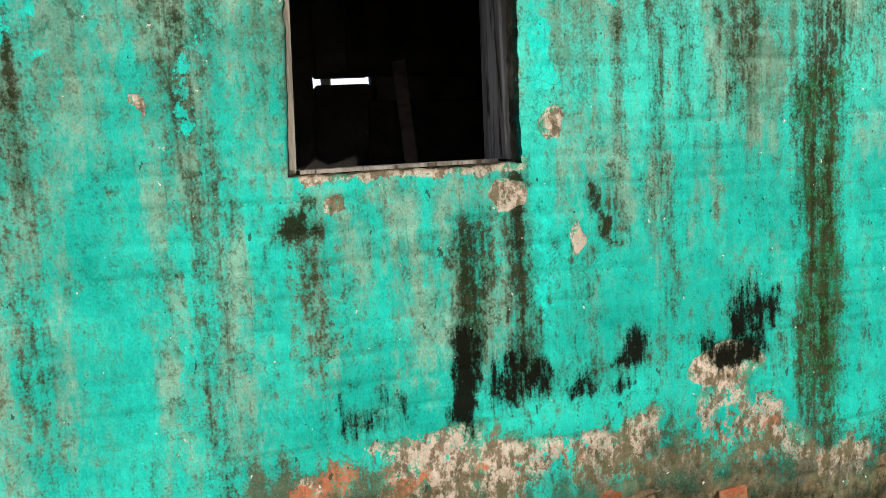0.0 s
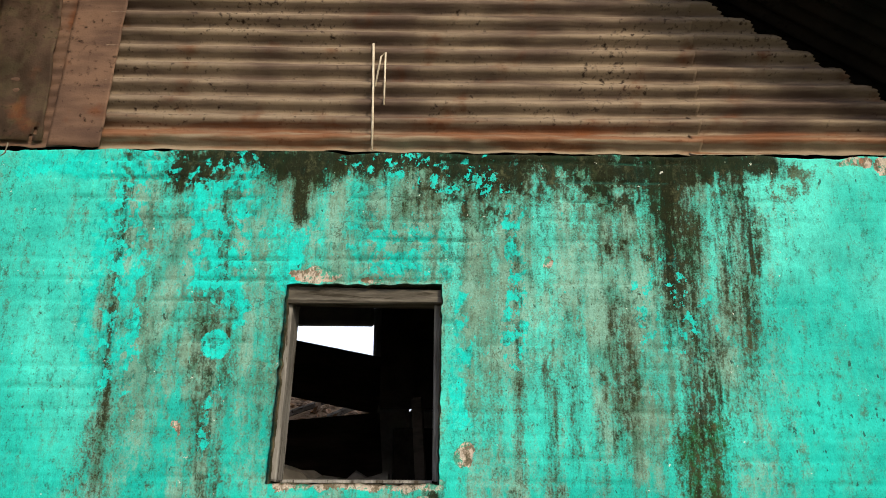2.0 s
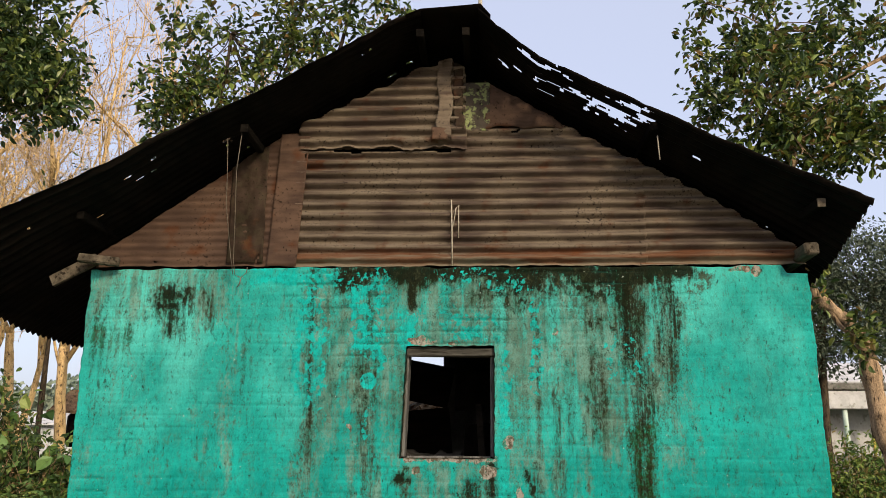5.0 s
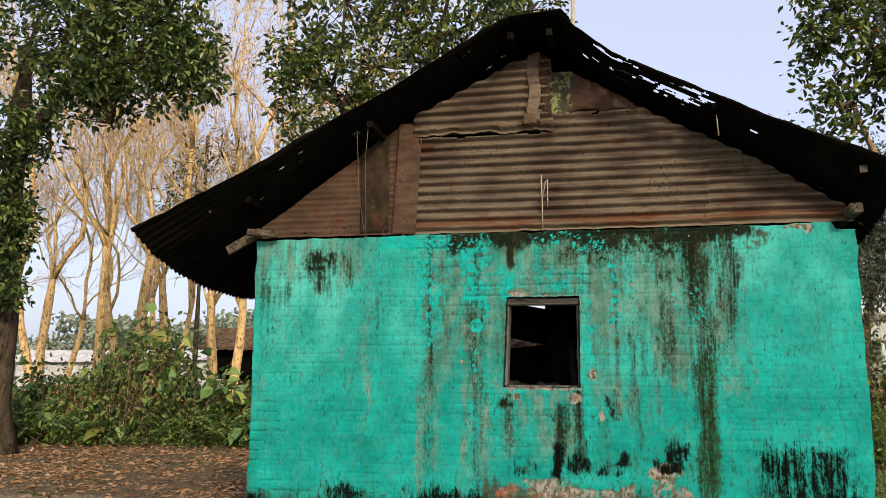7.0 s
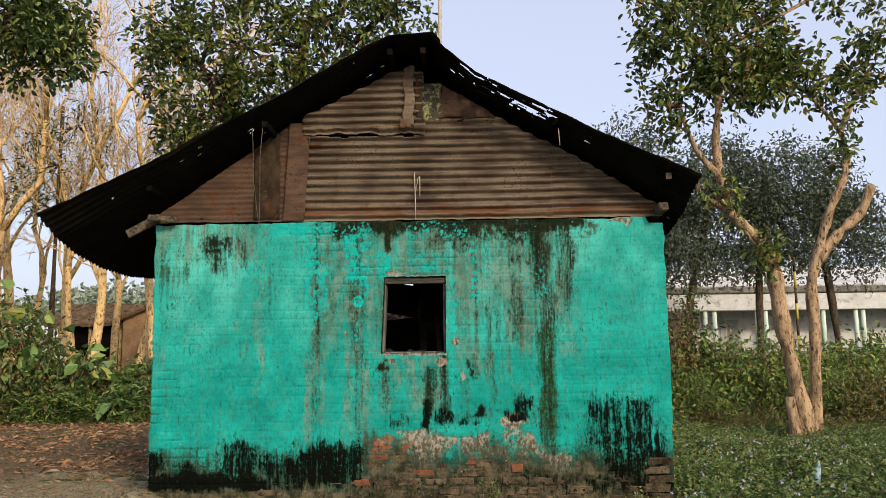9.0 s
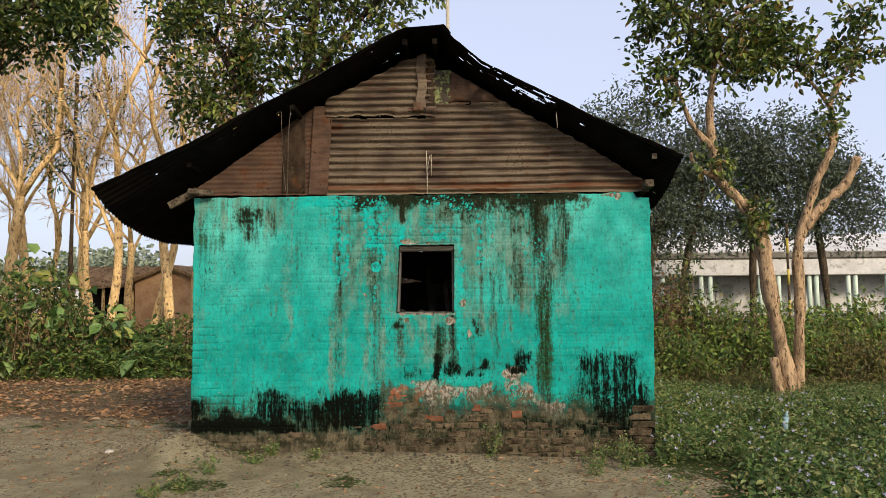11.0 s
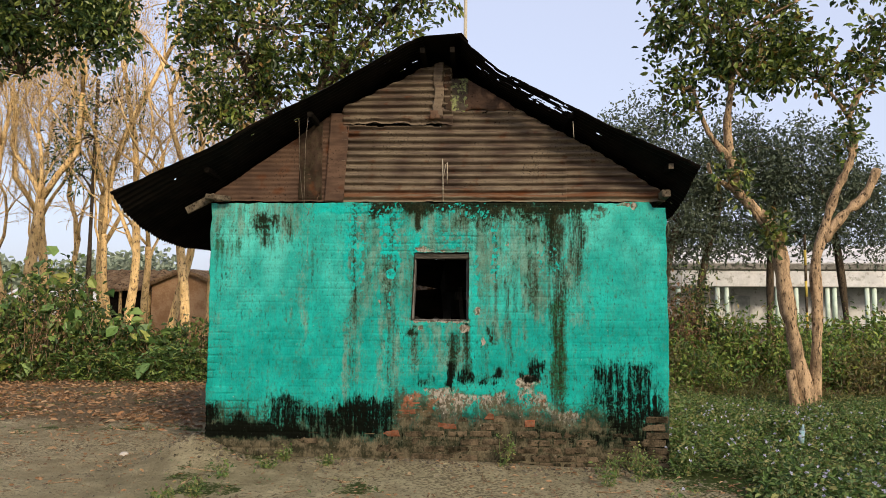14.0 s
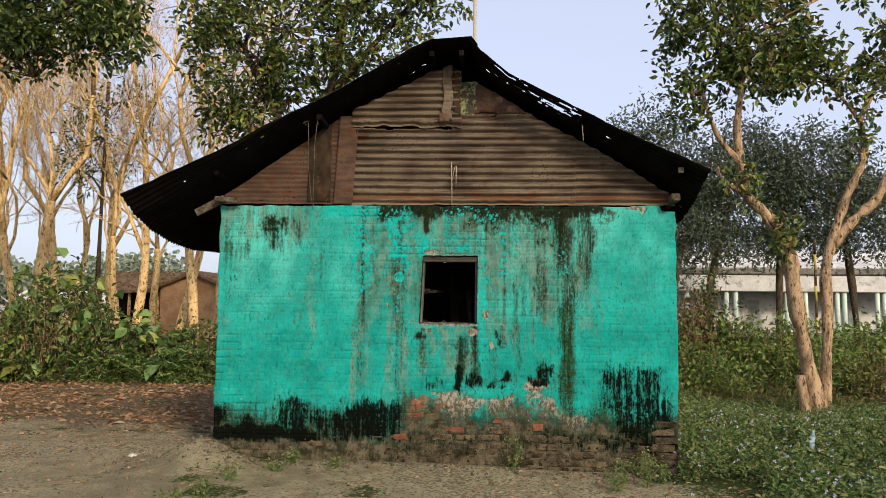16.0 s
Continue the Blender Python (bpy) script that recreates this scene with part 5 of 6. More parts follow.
# ---- bare pale trees ----
def bare_tree(label, seed, height, thick):
    rng = np.random.default_rng(seed)
    t = thing("bare_tree", label, "tree", "bare trees behind the yard")
    verts, faces, tips = [], [], []

    def grow(p, d, length, r, level):
        n = 6 if level == 0 else (4 if level < 3 else 3)
        pts, q, e = [Vector(p)], Vector(p), Vector(d).normalized()
        for _ in range(n):
            e = (e + Vector(rng.normal(size=3)) * (0.06 if level == 0 else 0.2) + Vector((0, 0, 0.07))).normalized()
            q = q + e * length / n
            pts.append(q.copy())
        tube_into(verts, faces, pts, [max(0.006, q) for q in np.linspace(r, r * 0.72, n + 1) * (1 + 0.07 * rng.normal(size=n + 1))], 8 if level == 0 else (5 if level < 3 else 3))
        if level >= 4:
            tips.append(tuple(pts[-1]))
        if level >= 5:
            return
        for k in range(3 if level == 0 else int(rng.integers(2, 5) if level < 3 else rng.integers(3, 6))):
            where = pts[n] if k < 2 else pts[int(rng.integers(1 if level else 4, n))]
            turn = Vector(rng.normal(size=3))
            turn = (turn - e * turn.dot(e)).normalized()
            spread = float(rng.uniform(0.1, 0.3)) if k == 0 else float(rng.uniform(0.25, 0.5 if level == 0 else 0.85))
            keep = float(rng.uniform(0.78, 0.95)) if k == 0 else float(rng.uniform(0.4, 0.62))
            grow(where, e + turn * spread, length * (float(rng.uniform(0.72, 0.9)) if k == 0 else float(rng.uniform(0.45, 0.72))), r * 0.72 * keep, level + 1)

    grow((0, 0, -0.1), (float(rng.normal()) * 0.05, 0, 1), height * 0.28, thick, 0)
    part("branchwork", mesh_of("branchwork", verts, faces, BARK_PALE, True), t)
    tips = [p for p in tips if p[2] > 0.42 * height] or tips
    leaf_cloud("dry_leaves", tips, 5, 0.42, 0.065, LEAF_GOLD, t, rng, 4, 0, 0.5)
    return t


kinds = [bare_tree("tall leafless tree with pale tan bark", 500 + k, h, w) for k, (h, w) in enumerate(((15, 0.15), (16.5, 0.18), (14.5, 0.13), (17.5, 0.16)))]
spots = ((-14.2, 16), (-13.1, 15), (-11.2, 16.2), (-10.4, 15.6), (-9.5, 17), (-15.8, 17), (-17.4, 16), (-12.4, 18.5), (-8.4, 15.5), (-19.5, 19), (-16.6, 22), (-7.6, 20), (-21.5, 23), (-10.2, 23), (-15.2, 20.5), (-24, 22), (-13.6, 24.5), (-18.2, 25))
rng = random.Random(77)
for k, (x, y) in enumerate(spots):
    m = pose(x, y, 0, 0, 0, rng.uniform(0, 360)) @ Matrix.Diagonal((*[rng.uniform(0.9, 1.15)] * 3, 1))
    if k < 4:
        kinds[k].matrix_basis = m
    else:
        copy_thing(kinds[k % 4], m)
leafy_tree("slender_tree", "slender straight tree with thin drooping dark foliage", [([(-11.75, 16, -0.1), (-11.75, 16, 4), (-11.7, 16, 9)], 0.1, 0.05)],
           [((-11.9, 16, 7.2), (1.5, 1.0, 1.5), 45), ((-11.2, 16, 8.2), (1.3, 1.0, 1.0), 30), ((-12.4, 16, 6.0), (0.9, 0.7, 0.8), 14)], LEAF_DARK, BARK_DARK, 405, 0.2, 0.4, 14, 6, 0.26)
mast = thing("bamboo_mast", "pale bamboo mast behind the roof ridge", "mast")
tube("shaft", [(0.235, DEEP + 0.22, -0.05), (0.25, DEEP + 0.22, 4), (0.27, DEEP + 0.22, 7.6)], [0.035, 0.03, 0.024], WIRE, mast)


# ---- bushes ----
def bush(label, x, y, w, h, seed, leaf, n, length, big=0, aspect=0.5):
    r = np.random.default_rng(seed)
    t = thing("bush", label, "bush", "undergrowth round the yard")
    verts, faces, tips = [], [], []
    z0 = float(ground_height(x, y))
    for k in range(n):
        a, q = r.uniform(0, 2 * math.pi), math.sqrt(r.random())
        foot = Vector((x + 0.5 * w * q * math.cos(a), y + 0.35 * w * q * math.sin(a), z0 - 0.05))
        top = foot + Vector((r.normal() * 0.16 * w, r.normal() * 0.12 * w, h * (1 - 0.5 * q ** 2) * r.uniform(0.5, 1.05)))
        pts = wander(foot, top, 5, 0.1, r)
        tube_into(verts, faces, pts, [0.012, 0.01, 0.008, 0.006, 0.004], 3)
        tips += [tuple(p) for p in pts[2:]]
    part("stemwork", mesh_of("stemwork", verts, faces, BARK, True), t)
    leaf_cloud("leaves", tips, 7, 0.26, length, leaf, t, r, 6 if length > 0.1 else 4, -0.2, aspect)
    if big:
        picks = np.array(tips)[np.argsort([-p[2] for p in tips])[:big * 6:6]]
        leaf_cloud("broad_leaves", picks, 2, 0.22, 0.40, LEAF_BIG, t, r, 6, -1.2, 0.8)
    return t


for k, (x, y, w, h) in enumerate(((-9.6, 10.2, 2.5, 3.0), (-8.2, 10.8, 1.8, 1.5), (-10.9, 10.4, 2.0, 2.0), (-12.4, 10.2, 2.2, 1.8), (-14.0, 10.2, 2.2, 1.4), (-7.0, 11.2, 1.8, 1.25), (-5.9, 11.0, 1.6, 1.5), (-4.6, 11.2, 1.6, 1.5), (-6.4, 10.0, 1.4, 0.7), (-8.6, 9.9, 1.6, 0.7), (-10.4, 9.5, 1.6, 0.8), (-12.0, 9.2, 1.8, 0.8))):
    bush("tangled bush with broad leaves over brown stems", x, y, w, h, 600 + k, LEAF_BUSH, 150 if h > 2.5 else 110, 0.15, 44 if h > 1.2 else 8)
for k, (x, y, w, h) in enumerate(((-9.5, 9.75, 1.9, 2.5), (-6.0, 10.5, 1.2, 1.6), (-11.2, 9.9, 1.6, 1.7))):
    bush("brown dead creeper tangled over the bushes", x, y, w, h, 630 + k, LEAF_DRY, 45, 0.08)
for k, (x, y, w, h) in enumerate(((-10.0, 13.2, 2.6, 1.2), (-8.0, 13.4, 2.6, 1.1), (-12.5, 13.5, 2.8, 1.2), (-6.0, 13.6, 2.4, 1.5))):
    bush("sunlit yellow-green undergrowth below bare trees", x, y, w, h, 640 + k, LEAF_YELLOW, 55, 0.13)
for k, x in enumerate((3.4, 5.0, 6.6, 8.3, 10.0, 11.8, 13.6, 15.4)):
    bush("dense green hedge growth", x, 13.8 + 0.3 * (k % 3), 2.6, 2.0 + 0.25 * (k % 2), 660 + k, LEAF_HEDGE, 190, 0.15)
for k, x in enumerate((3.6, 4.8, 6.0, 8.9, 10.4, 12.0)):
    bush("low scrub with yellowing leaves before the hedge", x, 12.0 + 0.4 * (k % 2), 1.9, 1.15 + 0.35 * (k % 3 == 0), 680 + k, LEAF_YELLOW if k % 3 == 1 else LEAF_HEDGE, 120, 0.12)


bush("dark creeper climbing over an old stump", 6.75, 14.6, 1.5, 3.3, 690, LEAF_DARK, 120, 0.14)
bush("brown dead creeper hanging over the hedge", 6.2, 14.2, 1.0, 2.9, 691, LEAF_DRY, 70, 0.12)
stripe = thing("striped_post", "thin post painted yellow and black behind the hedge", "post")
for k in range(9):
    tube("band", [(12.06, 20, 0.55 * k - 0.5), (12.06, 20, 0.55 * k + 0.05)], 0.045, YELLOW if k % 2 else BARK_DARK, stripe, "yellow band" if k % 2 else "black band", 8)


def fern(x, y, seed):
    r = np.random.default_rng(seed)
    t = thing("fern", "green fern with feathered fronds", "fern", "ferns at the edge of the yard")
    z0 = float(ground_height(x, y))
    verts, faces, at, along, size = [], [], [], [], []
    for k in range(14):
        a = r.uniform(0, 2 * math.pi)
        out, rise = r.uniform(0.45, 0.85), r.uniform(0.35, 0.8)
        pts = [Vector((x + out * s * math.cos(a), y + out * s * math.sin(a), z0 + rise * math.sin(s * 2.0))) for s in np.linspace(0, 1, 9)]
        tube_into(verts, faces, pts, [0.005] * 9, 3)
        for i in range(1, 9):
            for sgn in (-1, 1):
                at.append(tuple(pts[i]))
                along.append((-math.sin(a) * sgn + 0.4 * math.cos(a), math.cos(a) * sgn + 0.4 * math.sin(a), -0.15))
                size.append(0.26 * math.sin(0.4 + 2.6 * i / 9))
    part("stemwork", mesh_of("stemwork", verts, faces, WEED), t)
    part("fronds", leaf_mesh("fronds", np.array(at), np.array(along), np.tile([0, 0, 1.0], (len(at), 1)), np.array(size), np.array(size) * 0.3, LEAF_BIG), t)


for k, (x, y) in enumerate(((-10.5, 9.0), (-12.0, 9.1), (-9.0, 9.5), (-7.5, 9.6), (-6.5, 9.9))):
    fern(x, y, 700 + k)


# ---- ground cover ----
def scatter(name, label, category, n, box, weight, length, material, seed, lift=0.01, flat=True, tall=0.0, aspect=0.45, shape=4):
    r = np.random.default_rng(seed)
    x, y = r.uniform(box[0], box[1], n), r.uniform(box[2], box[3], n)
    keep = (r.random(n) < weight(x, y)) & ~((np.abs(x) < 2.45) & (y > -0.06) & (y < 3.1))
    x, y = x[keep], y[keep]
    z = ground_height(x, y) + lift + tall * (0.35 + 1.3 * step(0.4, 0.75, fbm(x * 2.3, y * 2.3, 825))) * r.random(len(x)) ** 1.5
    along = random_dirs(r, len(x), 0.0)
    if flat:
        along[:, 2] = 0.15 * r.normal(size=len(x))
    else:
        along[:, 2] = np.abs(along[:, 2]) * 0.6
    up = np.tile([0, 0, 1.0], (len(x), 1)) + 0.45 * r.normal(size=(len(x), 3))
    size = length * (0.6 + 0.8 * r.random(len(x)))
    ob = new(name, leaf_mesh(name, np.stack([x, y, z], -1), along, up, size, size * aspect, material, shape))
    return tagged(ob, label, category, kind="stuff")


scatter("leaf_litter", "brown and orange fallen leaves on the earth", "leaf litter", 21000, (-13, -2.5, 0.5, 12), lambda x, y: 0.03 + 0.9 * cover(x, y)[1] * (0.2 + 0.8 * step(0.35, 0.6, fbm(x * 1.1, y * 1.1, 811))), 0.10, LEAF_DRY, 801, 0.012, shape=6)
scatter("fallen_leaves", "scattered dry leaves and chips on bare earth", "leaf litter", 14000, (-8, 4, -8, 2), lambda x, y: 0.2 + 0.6 * step(0.45, 0.7, fbm(x * 0.8, y * 2.0, 845)), 0.045, LEAF_DRY, 802, 0.008, shape=6)
clumps = lambda x, y: step(0.4, 0.62, fbm(x * 1.5, y * 1.5, 821))
scatter("weeds", "low green weeds on the open ground", "weeds", 230000, (1.6, 12, -6.5, 9.5), lambda x, y: np.clip(cover(x, y)[0] * (0.04 + 0.9 * clumps(x, y)), 0, 1), 0.042, WEED, 803, 0.01, False, 0.2, 0.55)
scatter("weeds", "low green weeds on the open ground", "weeds", 26000, (-9, 2.2, -7.5, 9), lambda x, y: 0.8 * step(0.6, 0.78, fbm(x * 1.7, y * 1.7, 335)), 0.035, WEED, 804, 0.005, False, 0.05)


def weed_clumps(n, seed):
    """Leafy mounds of weeds, close together but each of its own height."""
    r = np.random.default_rng(seed)
    x, y = r.uniform(1.8, 11, n), r.uniform(-6, 8.6, n)
    keep = (r.random(n) < np.clip(cover(x, y)[0] * (0.1 + clumps(x, y)), 0, 1)) & ~((np.abs(x) < 2.6) & (y > -0.12))
    x, y = x[keep], y[keep]
    wide, tall = r.uniform(0.09, 0.2, len(x)), r.uniform(0.1, 0.3, len(x))
    per = 46
    d = random_dirs(r, len(x) * per, 0.5)
    d[:, 2] = np.abs(d[:, 2])
    grown = 0.75 + 0.35 * r.random((len(d), 1))
    at = np.repeat(np.stack([x, y, ground_height(x, y)], -1), per, 0) + d * grown * np.stack([np.repeat(wide, per), np.repeat(wide, per), np.repeat(tall, per)], -1)
    size = 0.055 * (0.6 + 0.8 * r.random(len(at)))
    ob = new("weed_clumps", leaf_mesh("weed_clumps", at, d * (1, 1, 0.3) + 0.5 * r.normal(size=d.shape), d + random_dirs(r, len(at), 1.2), size, size * 0.6, WEED, 6))
    tagged(ob, "leafy green mounds of weeds beside the hut", "weeds", kind="stuff")


weed_clumps(2600, 808)
scatter("weeds", "green growth under the bushes", "weeds", 30000, (-14, -3.6, 8.6, 12.5), lambda x, y: step(8.6, 9.8, y), 0.08, LEAF_BUSH, 806, 0.01, False, 0.4)
scatter("dry_grass", "dry tan grass under the hedge", "grass", 20000, (2.6, 16, 9.3, 13), lambda x, y: 0.1 + 0.6 * step(9, 12, y) * step(0.4, 0.6, fbm(x * 1.2, y * 1.2, 815)), 0.2, LEAF_YELLOW, 807, 0.0, False, 0.3, 0.09)


def clods(name, label, n, box, weight, size, material, seed):
    """Small angular crumbs half sunk in the ground."""
    r = np.random.default_rng(seed)
    x, y = r.uniform(box[0], box[1], n), r.uniform(box[2], box[3], n)
    keep = (r.random(n) < weight(x, y)) & ~((np.abs(x) < 2.45) & (y > -0.05))
    x, y = x[keep], y[keep]
    s = size * (0.3 + r.random(len(x)) ** 3 * 1.7)
    at = np.stack([x, y, ground_height(x, y) + 0.1 * s], -1)
    dirs = np.array([(1, 0, 0), (0, 1, 0), (-1, 0, 0), (0, -1, 0), (0, 0, 0.8), (0, 0, -0.6)], float)
    v = at[:, None] + dirs[None] * s[:, None, None] * (0.6 + 0.7 * r.random((len(x), 6, 1))) + 0.3 * s[:, None, None] * r.normal(size=(len(x), 6, 3))
    tri = np.array([(0, 1, 4), (1, 2, 4), (2, 3, 4), (3, 0, 4), (1, 0, 5), (2, 1, 5), (3, 2, 5), (0, 3, 5)])
    idx = (np.arange(len(x)) * 6)[:, None, None] + tri[None]
    return tagged(new(name, mesh_of(name, v.reshape(-1, 3).tolist(), idx.reshape(-1, 3).tolist(), material)), label, "soil", kind="stuff")


CLOD = leafage("soil_clods", ((0.055, 0.046, 0.03), (0.11, 0.095, 0.063), (0.17, 0.15, 0.105), (0.085, 0.072, 0.05), (0.13, 0.09, 0.058)), 0.0, 0.95)
clods("soil_clods", "crumbs and clods of dry earth on the yard", 14000, (-8, 5, -8, 2.5), lambda x, y: 0.05 + 0.6 * step(0.45, 0.65, fbm(x * 1.2, y * 1.2, 841)), 0.014, CLOD, 842)
clods("rubble", "crumbled plaster and brick at the foot of the wall", 5000, (-3.0, 2.7, -0.9, 0.1), lambda x, y: np.clip(np.exp(-((y + 0.05) / 0.3) ** 2) * 0.7, 0, 1), 0.015, CLOD, 843)


def twigs(n, seed):
    """Thin broken sticks that lie about on the earth."""
    r = np.random.default_rng(seed)
    verts, faces = [], []
    while n:
        x, y, a = r.uniform(-9, 3), r.uniform(-7, 6), r.uniform(0, math.pi)
        if abs(x) < 2.6 and y > -0.3:
            continue
        n -= 1
        half = r.uniform(0.04, 0.22)
        ends = [(x + q * half * math.cos(a), y + q * half * math.sin(a)) for q in (-1, 0, 1)]
        pts = [Vector((px + r.normal() * 0.01, py + r.normal() * 0.01, float(ground_height(px, py)) + 0.008)) for px, py in ends]
        tube_into(verts, faces, pts, [0.006, 0.005, 0.003], 4)
    tagged(new("fallen_twigs", mesh_of("fallen_twigs", verts, faces, BARK, True)), "thin dry twigs strewn over the yard", "twigs", kind="stuff")


twigs(260, 847)


def florets(seed, n):
    r = np.random.default_rng(seed)
    x, y = r.uniform(1.9, 9.5, n), r.uniform(-4.5, 5, n)
    keep = r.random(n) < cover(x, y)[0] * clumps(x, y)
    x, y = x[keep], y[keep]
    z = ground_height(x, y) + 0.16 + 0.16 * r.random(len(x))
    at = np.repeat(np.stack([x, y, z], -1), 7, 0)
    d = random_dirs(r, len(at), 0.9)
    ob = new("wild_flowers", leaf_mesh("wild_flowers", at, d, random_dirs(r, len(at), 0.2), np.full(len(at), 0.021), np.full(len(at), 0.016), PETAL, 4))
    tagged(ob, "small lavender wild flowers among the weeds", "flowers", kind="stuff")


florets(831, 1300)


def weed_plant(x, y, h, seed, flower=False):
    r = np.random.default_rng(seed)
    t = thing("weed_plant", "small leafy weed growing at the foot of the wall", "weed", "weeds at the wall")
    z0 = float(ground_height(x, y))
    verts, faces, tips = [], [], []
    for k in range(5):
        top = (x + r.normal() * 0.05, y + r.normal() * 0.05, z0 + h * r.uniform(0.6, 1))
        pts = wander((x, y, z0 - 0.02), top, 5, 0.1, r)
        tube_into(verts, faces, pts, [0.004, 0.004, 0.003, 0.003, 0.002], 3)
        tips += [tuple(p) for p in pts[1:]]
    part("stemwork", mesh_of("stemwork", verts, faces, WEED), t)
    leaf_cloud("leaves", tips, 6, 0.045, 0.034, WEED, t, r, 6, 0.0, 0.6)


for k, (x, y, h) in enumerate(((0.69, -0.1, 0.3), (-1.5, -0.22, 0.16), (-1.94, -0.77, 0.12), (1.98, -0.1, 0.25), (-1.6, -0.45, 0.1), (-2.0, -1.4, 0.14), (-2.15, -1.6, 0.1), (1.75, -0.5, 0.25), (1.95, -0.7, 0.28), (2.1, -0.45, 0.22), (1.6, -0.9, 0.2), (2.5, -0.3, 0.3), (-1.05, -0.3, 0.08))):
    weed_plant(x, y, h, 850 + k)


# ---- far buildings ----
def verandah_building():
    t = thing("verandah_building", "long white building with mint columns and verandah", "building")
    slab("back_wall", 8, 26, 32.6, 32.8, -0.6, 3.1, WHITE, t, "white verandah wall")
    slab("plinth", 8, 26, 30.6, 32.6, -0.6, 1.0, DARK_BAND, t, "mouldy plinth")
    slab("fascia", 8, 26, 30.8, 31.0, 2.98, 3.78, WHITE, t, "white roof fascia")
    slab("gutter", 8, 26, 30.7, 34, 3.8, 4.12, DARK_BAND, t, "mouldy concrete edge")
    bm = block(0, 0, 0, 18, 4.4, 0.08)
    part("roof", bm_mesh("roof", bm, WHITE, pose(17, 33, 4.75, 16, 0, 0)), t, "pale sheet roof")
    for x in (10.4, 12.3, 12.75, 14.8, 15.2, 16.1, 17.6, 17.95, 19.5, 19.85, 21.4, 23.0):
        tube("column", [(x, 31, 0.95), (x, 31, 2.0), (x, 31, 3.0)], 0.11, MINT, t, "pale mint column", 10)
    for x in (9.2, 13.5, 18.5, 22.6):
        slab("window_panel", x, x + 0.9, 32.54, 32.58, 1.3, 2.6, GREYWALL, t, "grey window panel")


verandah_building()


def hut(name, label, x0, x1, y0, y1, eave, ridge, wall_m, roof_m, gap=0.0):
    t = thing(name, label, "shed")
    slab("wall", x0 + 0.3, x1 - 0.3, y0 + 0.4 + gap, y1, -0.1, eave, wall_m, t)
    ym = (y0 + y1) / 2
    for a, b in (((y0, eave - 0.15), (ym, ridge)), ((y1 + 0.3, eave - 0.15), (ym, ridge))):
        bm = bmesh.new()
        bmesh.ops.create_grid(bm, x_segments=40, y_segments=8, size=0.5)
        for v in bm.verts:
            u, s = v.co.x + 0.5, v.co.y + 0.5
            v.co = Vector((x0 + (x1 - x0) * u, a[0] + (b[0] - a[0]) * s, a[1] + (b[1] - a[1]) * s + 0.1 * noise.noise(Vector((u * 25, s * 4, 2)))))
        bmesh.ops.solidify(bm, geom=bm.faces[:], thickness=0.12)
        part("roof", bm_mesh("roof", bm, roof_m), t)
    if gap:
        for k in range(5):
            x = x0 + 0.4 + (x1 - x0 - 0.8) * k / 4
            tube("post", [(x, y0 + 0.3, -0.1), (x, y0 + 0.3, eave - 0.1)], 0.07, BARK_PALE, t)
    return t


hut("thatched_shed", "brown thatched shed with mud walls among the trees", -16.9, -10.9, 25.5, 29, 2.75, 3.5, MUDWALL, THATCH, 1.2)
shed = bpy.data.objects["thatched_shed"]
# a black slab stands for the shade inside the shed's open front
slab("opening", -16.4, -13.7, 26.05, 27.0, 1.2, 2.55, SHADE_BLACK, shed, "black slab standing for the shaded open front")
bm = bmesh.new()
outline = [(-13.6, -0.1), (-10.7, -0.1), (-10.7, 2.75), (-12.15, 3.3), (-13.6, 2.75)]
bmesh.ops.extrude_face_region(bm, geom=[bm.faces.new([bm.verts.new((x, 25.3, z)) for x, z in outline])])
bm.verts.ensure_lookup_table()
for v in bm.verts[5:]:
    v.co.y = 27.0
part("gable_wall", bm_mesh("gable_wall", bm, MUDWALL), shed, "red-brown gable wall")
for a, b in (((-13.95, 2.66), (-12.15, 3.42)), ((-10.35, 2.66), (-12.15, 3.42))):
    bar("gable_roof", (a[0], 26.1, a[1]), (b[0], 26.1, b[1]), 2.1, 0.14, THATCH, shed, "", 0.03, 71)
hut("white_shed", "low white shed with pale tin roof far behind", -34, -24, 47, 52, 2.6, 3.3, WHITE, WHITE)
hut("white_shed", "low white shed with pale tin roof far behind", -44, -36, 46, 51, 2.4, 3.1, WHITE, WHITE)
# the leaf-strewn roof seen through the hut
rear = thing("rear_roof", "low leaf-strewn roof behind the hut", "roof")
bm = bmesh.new()
bmesh.ops.create_grid(bm, x_segments=30, y_segments=14, size=0.5)
for v in bm.verts:
    v.co = Vector((-1.3 + v.co.x * 2.6, 4.6 + v.co.y * 2.2, 2.02 + v.co.y * 0.75 + 0.03 * noise.noise(v.co * 14)))
bmesh.ops.solidify(bm, geom=bm.faces[:], thickness=0.06)
part("deck", bm_mesh("deck", bm, THATCH), rear)
for x in (-2.5, -0.1):
    for y in (3.6, 5.6):
        bar("post", (x, y, -0.1), (x, y, 1.62 if y < 4 else 2.3), 0.08, 0.08, BARK_DARK, rear)
for k in range(3):
    bar("pole", (-1.4 + 0.5 * k, 3.6, 1.75), (-0.2 + 0.3 * k, 5.6, 2.43), 0.05, 0.05, BEAM, rear, "loose pole", 0.003, 60 + k)
lr = np.random.default_rng(861)
u, v = lr.uniform(-1.25, 1.25, 500), lr.uniform(-1, 1, 500)
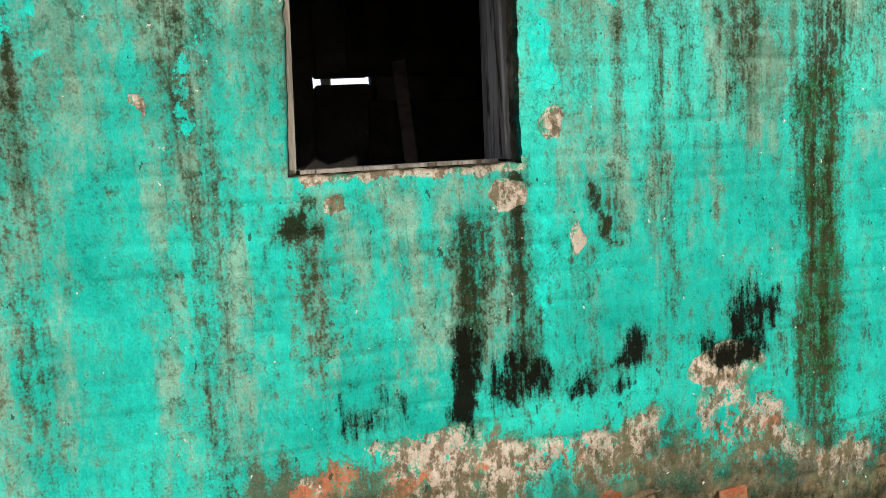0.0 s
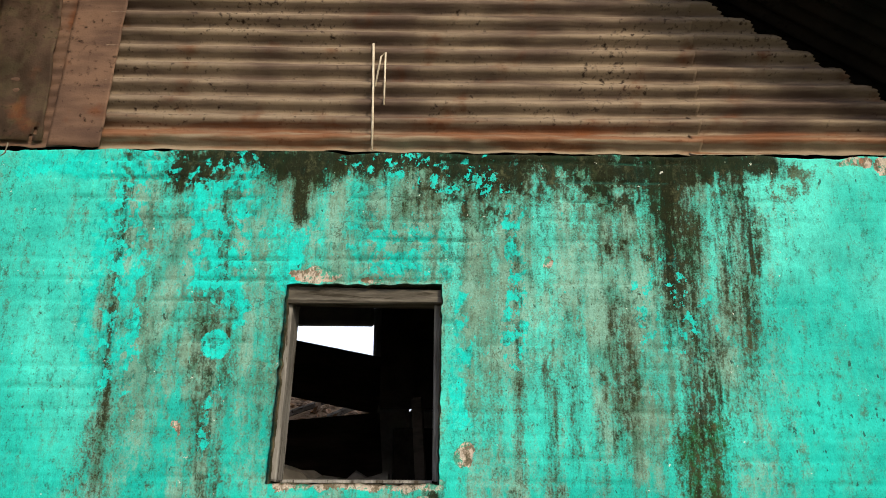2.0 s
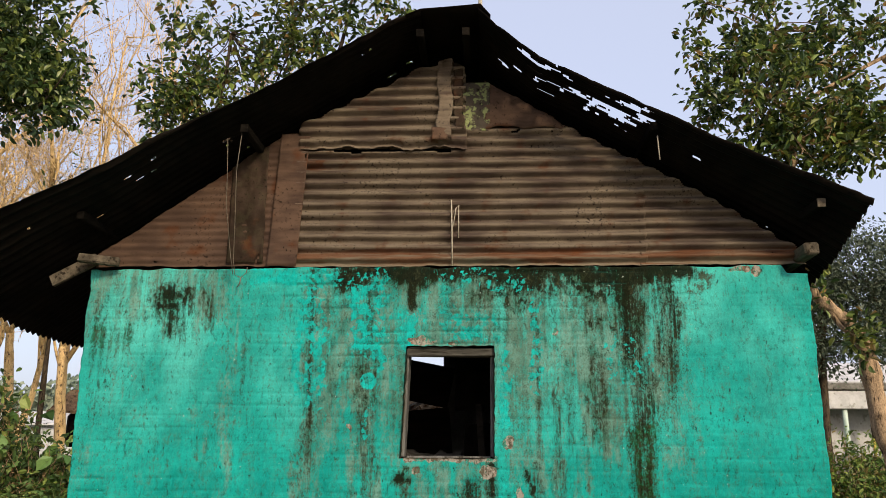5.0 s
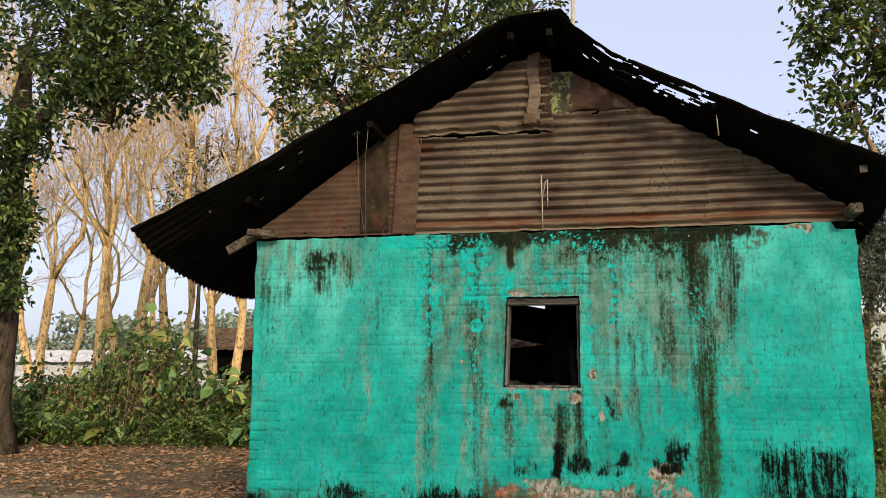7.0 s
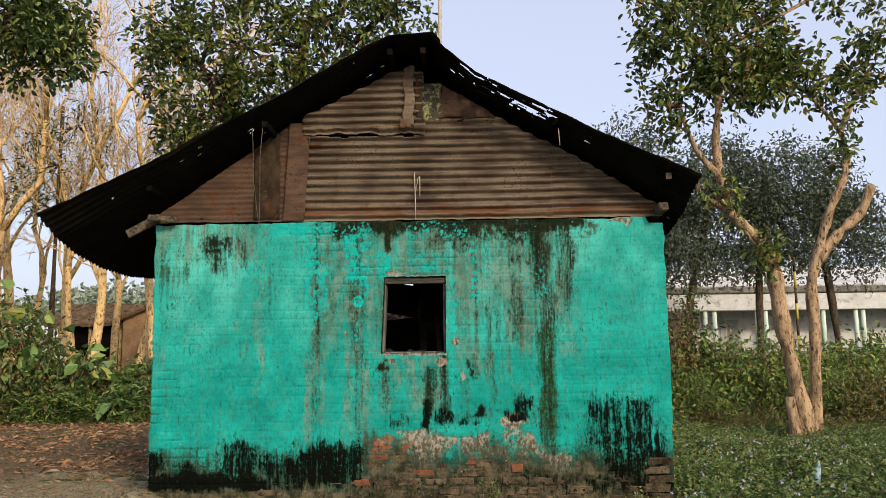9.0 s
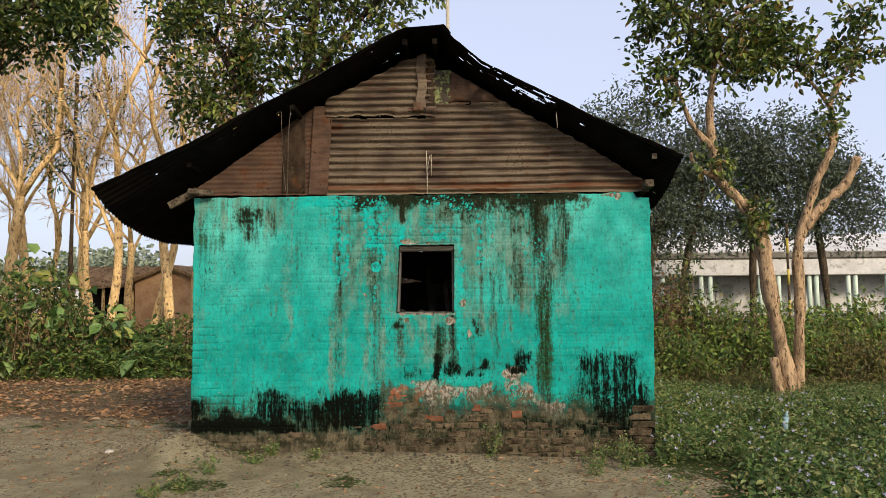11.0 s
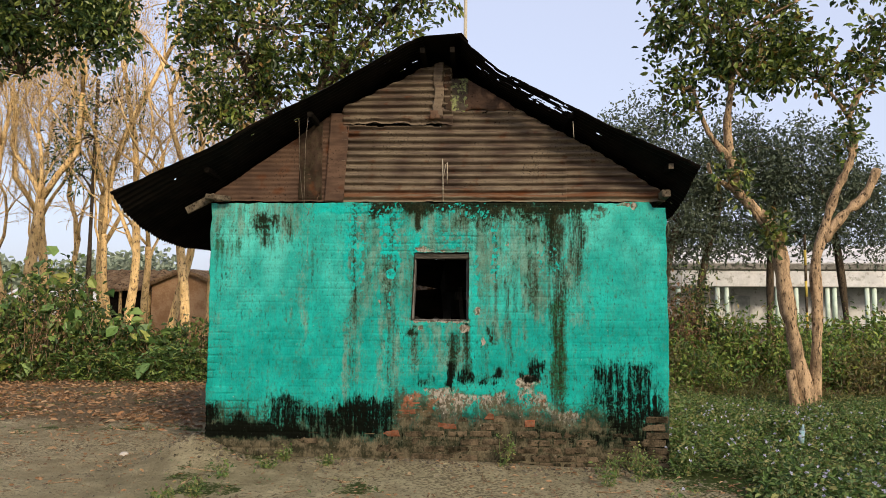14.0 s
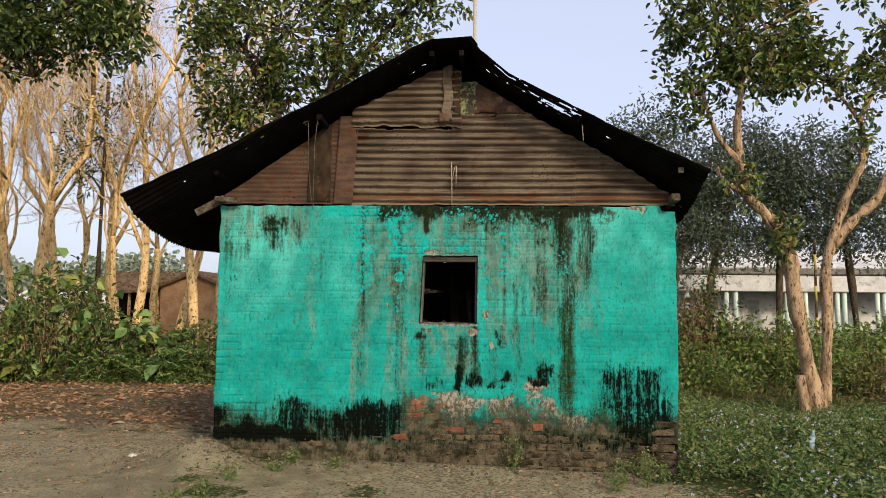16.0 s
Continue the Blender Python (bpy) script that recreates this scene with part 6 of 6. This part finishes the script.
part("fallen_leaves", leaf_mesh("fallen_leaves", np.stack([-1.3 + u, 4.6 + v, 2.05 + v * 0.34], -1), random_dirs(lr, 500), np.tile([0, -0.3, 1.0], (500, 1)), np.full(500, 0.11), np.full(500, 0.06), LEAF_DRY), rear, "dry brown leaves")

# far woods on the horizon, the distance haze mixed into their leaf colours
fr = np.random.default_rng(871)
fx = fr.uniform(-150, 150, 22000)
fy = fr.uniform(85, 130, 22000)
fz = (2.5 + 3.5 * fbm(fx * 0.06, fx * 0, 873)) * fr.random(22000) ** 0.7
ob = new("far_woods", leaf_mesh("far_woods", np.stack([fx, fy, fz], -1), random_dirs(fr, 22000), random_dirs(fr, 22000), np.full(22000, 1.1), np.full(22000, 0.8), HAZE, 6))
tagged(ob, "hazy line of woods on the horizon", "woods", kind="stuff")

# trees at the end of the fields, behind the bare trunks, haze painted into the leaves
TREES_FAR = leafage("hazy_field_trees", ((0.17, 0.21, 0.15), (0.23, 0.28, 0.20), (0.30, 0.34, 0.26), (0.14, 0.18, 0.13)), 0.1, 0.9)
n_far = 26000
hx, hy = fr.uniform(-85, 2, n_far), fr.uniform(60, 74, n_far)
crowns = 2.6 + 5.2 * step(0.25, 0.8, fbm(hx * 0.16, hx * 0, 877)) * (0.5 + 0.5 * fbm(hx * 0.7, hx * 0, 879))
hz = crowns * fr.random(n_far) ** 0.6 - 0.1
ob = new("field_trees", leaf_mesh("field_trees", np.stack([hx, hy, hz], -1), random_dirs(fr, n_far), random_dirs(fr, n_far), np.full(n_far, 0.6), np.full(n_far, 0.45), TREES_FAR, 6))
tagged(ob, "hazy green trees along the far edge of the fields", "trees", kind="stuff")

# small litter in the yard
scrap = thing("plastic_bottle", "pale blue crushed plastic bottle lying in the weeds", "bottle")
bx, by = 4.19, 1.2
bz = float(ground_height(bx, by)) + 0.16
BOTTLE = mottled("pale_blue_plastic", (0.16, 0.3, 0.37), (0.28, 0.36, 0.38), 20, rough=0.3)
tube("body", [(bx, by, bz - 0.1), (bx + 0.005, by, bz - 0.02), (bx + 0.02, by, bz + 0.06)], [0.032, 0.036, 0.03], BOTTLE, scrap, "", 10)
tube("neck", [(bx + 0.02, by, bz + 0.06), (bx + 0.03, by, bz + 0.1), (bx + 0.035, by, bz + 0.13)], [0.03, 0.014, 0.012], BOTTLE, scrap, "", 10)
for k, (x, y, s) in enumerate(((5.9, 7.6, 0.10), (5.2, 7.8, 0.08), (-3.4, 0.34, 0.05), (3.0, -1.5, 0.04), (3.7, -2.2, 0.05))):
    bm = bmesh.new()
    bmesh.ops.create_icosphere(bm, subdivisions=2, radius=s)
    for v in bm.verts:
        v.co *= 1 + 0.35 * noise.noise(v.co / s * 1.3 + Vector((k, 0, 0)))
        v.co.z *= 0.55
    st = tagged(new("stone", bm_mesh("stone", bm, mottled("pale_stone", (0.3, 0.27, 0.24), (0.44, 0.41, 0.37), 12))), "pale stone lying on the ground", "stone")
    st.location = (x, y, float(ground_height(x, y)) + s * 0.25)

# ---- bared bricks at the foot of the wall ----
brick_rng = random.Random(11)
shapes = {}
for kind, material in (("mud", BRICK_MUD), ("red", BRICK_RED)):
    shapes[kind] = [bm_mesh("brick", block(0, 0, 0, 0.226, 0.05, 0.066, 0.009, 900 + k), material) for k in range(5)]
for row in range(7):
    for col in range(-10, 13):
        x = 0.24 * (col + 0.5 * (row % 2)) + brick_rng.uniform(-0.012, 0.012)
        z = 0.0 + 0.079 * row + brick_rng.uniform(-0.004, 0.004)
        lost = (0.92 if x < -1.5 else 0.55 + 0.12 * (row > 2)) if x < -0.45 else 0.08 + 0.05 * row + 0.35 * (row > 4)
        if not W0 + 0.12 < x < W1 - 0.22 or brick_rng.random() < lost or (row > 4 and x > 1.5):
            continue
        b = new("brick", shapes["red" if brick_rng.random() < 0.03 + 0.3 * (row > 4) * (x < 0.3) else "mud"][brick_rng.randrange(5)])
        b.parent = wall
        b.matrix_basis = pose(x, 0.034 + brick_rng.uniform(-0.010, 0.012), z, brick_rng.uniform(-4, 4), brick_rng.uniform(-1.8, 1.8), brick_rng.uniform(-2.5, 2.5)) @ Matrix.Diagonal((brick_rng.uniform(0.82, 1), 1, brick_rng.uniform(0.86, 1), 1))
for x, z in ((-0.30, 0.545), (-0.16, 0.625), (0.98, 0.43), (0.56, 0.50)):
    b = new("brick", shapes["red"][brick_rng.randrange(5)])
    b.parent = wall
    b.matrix_basis = pose(x, 0.026, z, 0, brick_rng.uniform(-2, 2), 0) @ Matrix.Diagonal((0.9 if x < 0.5 else 0.45, 1, 1, 1))
for row in range(7):
    b = new("brick", shapes["mud"][row % 5])
    b.parent = wall
    b.matrix_basis = pose(2.275 - 0.03 * (row % 2), 0.022, 0.01 + 0.079 * row, 0, 0, 0)
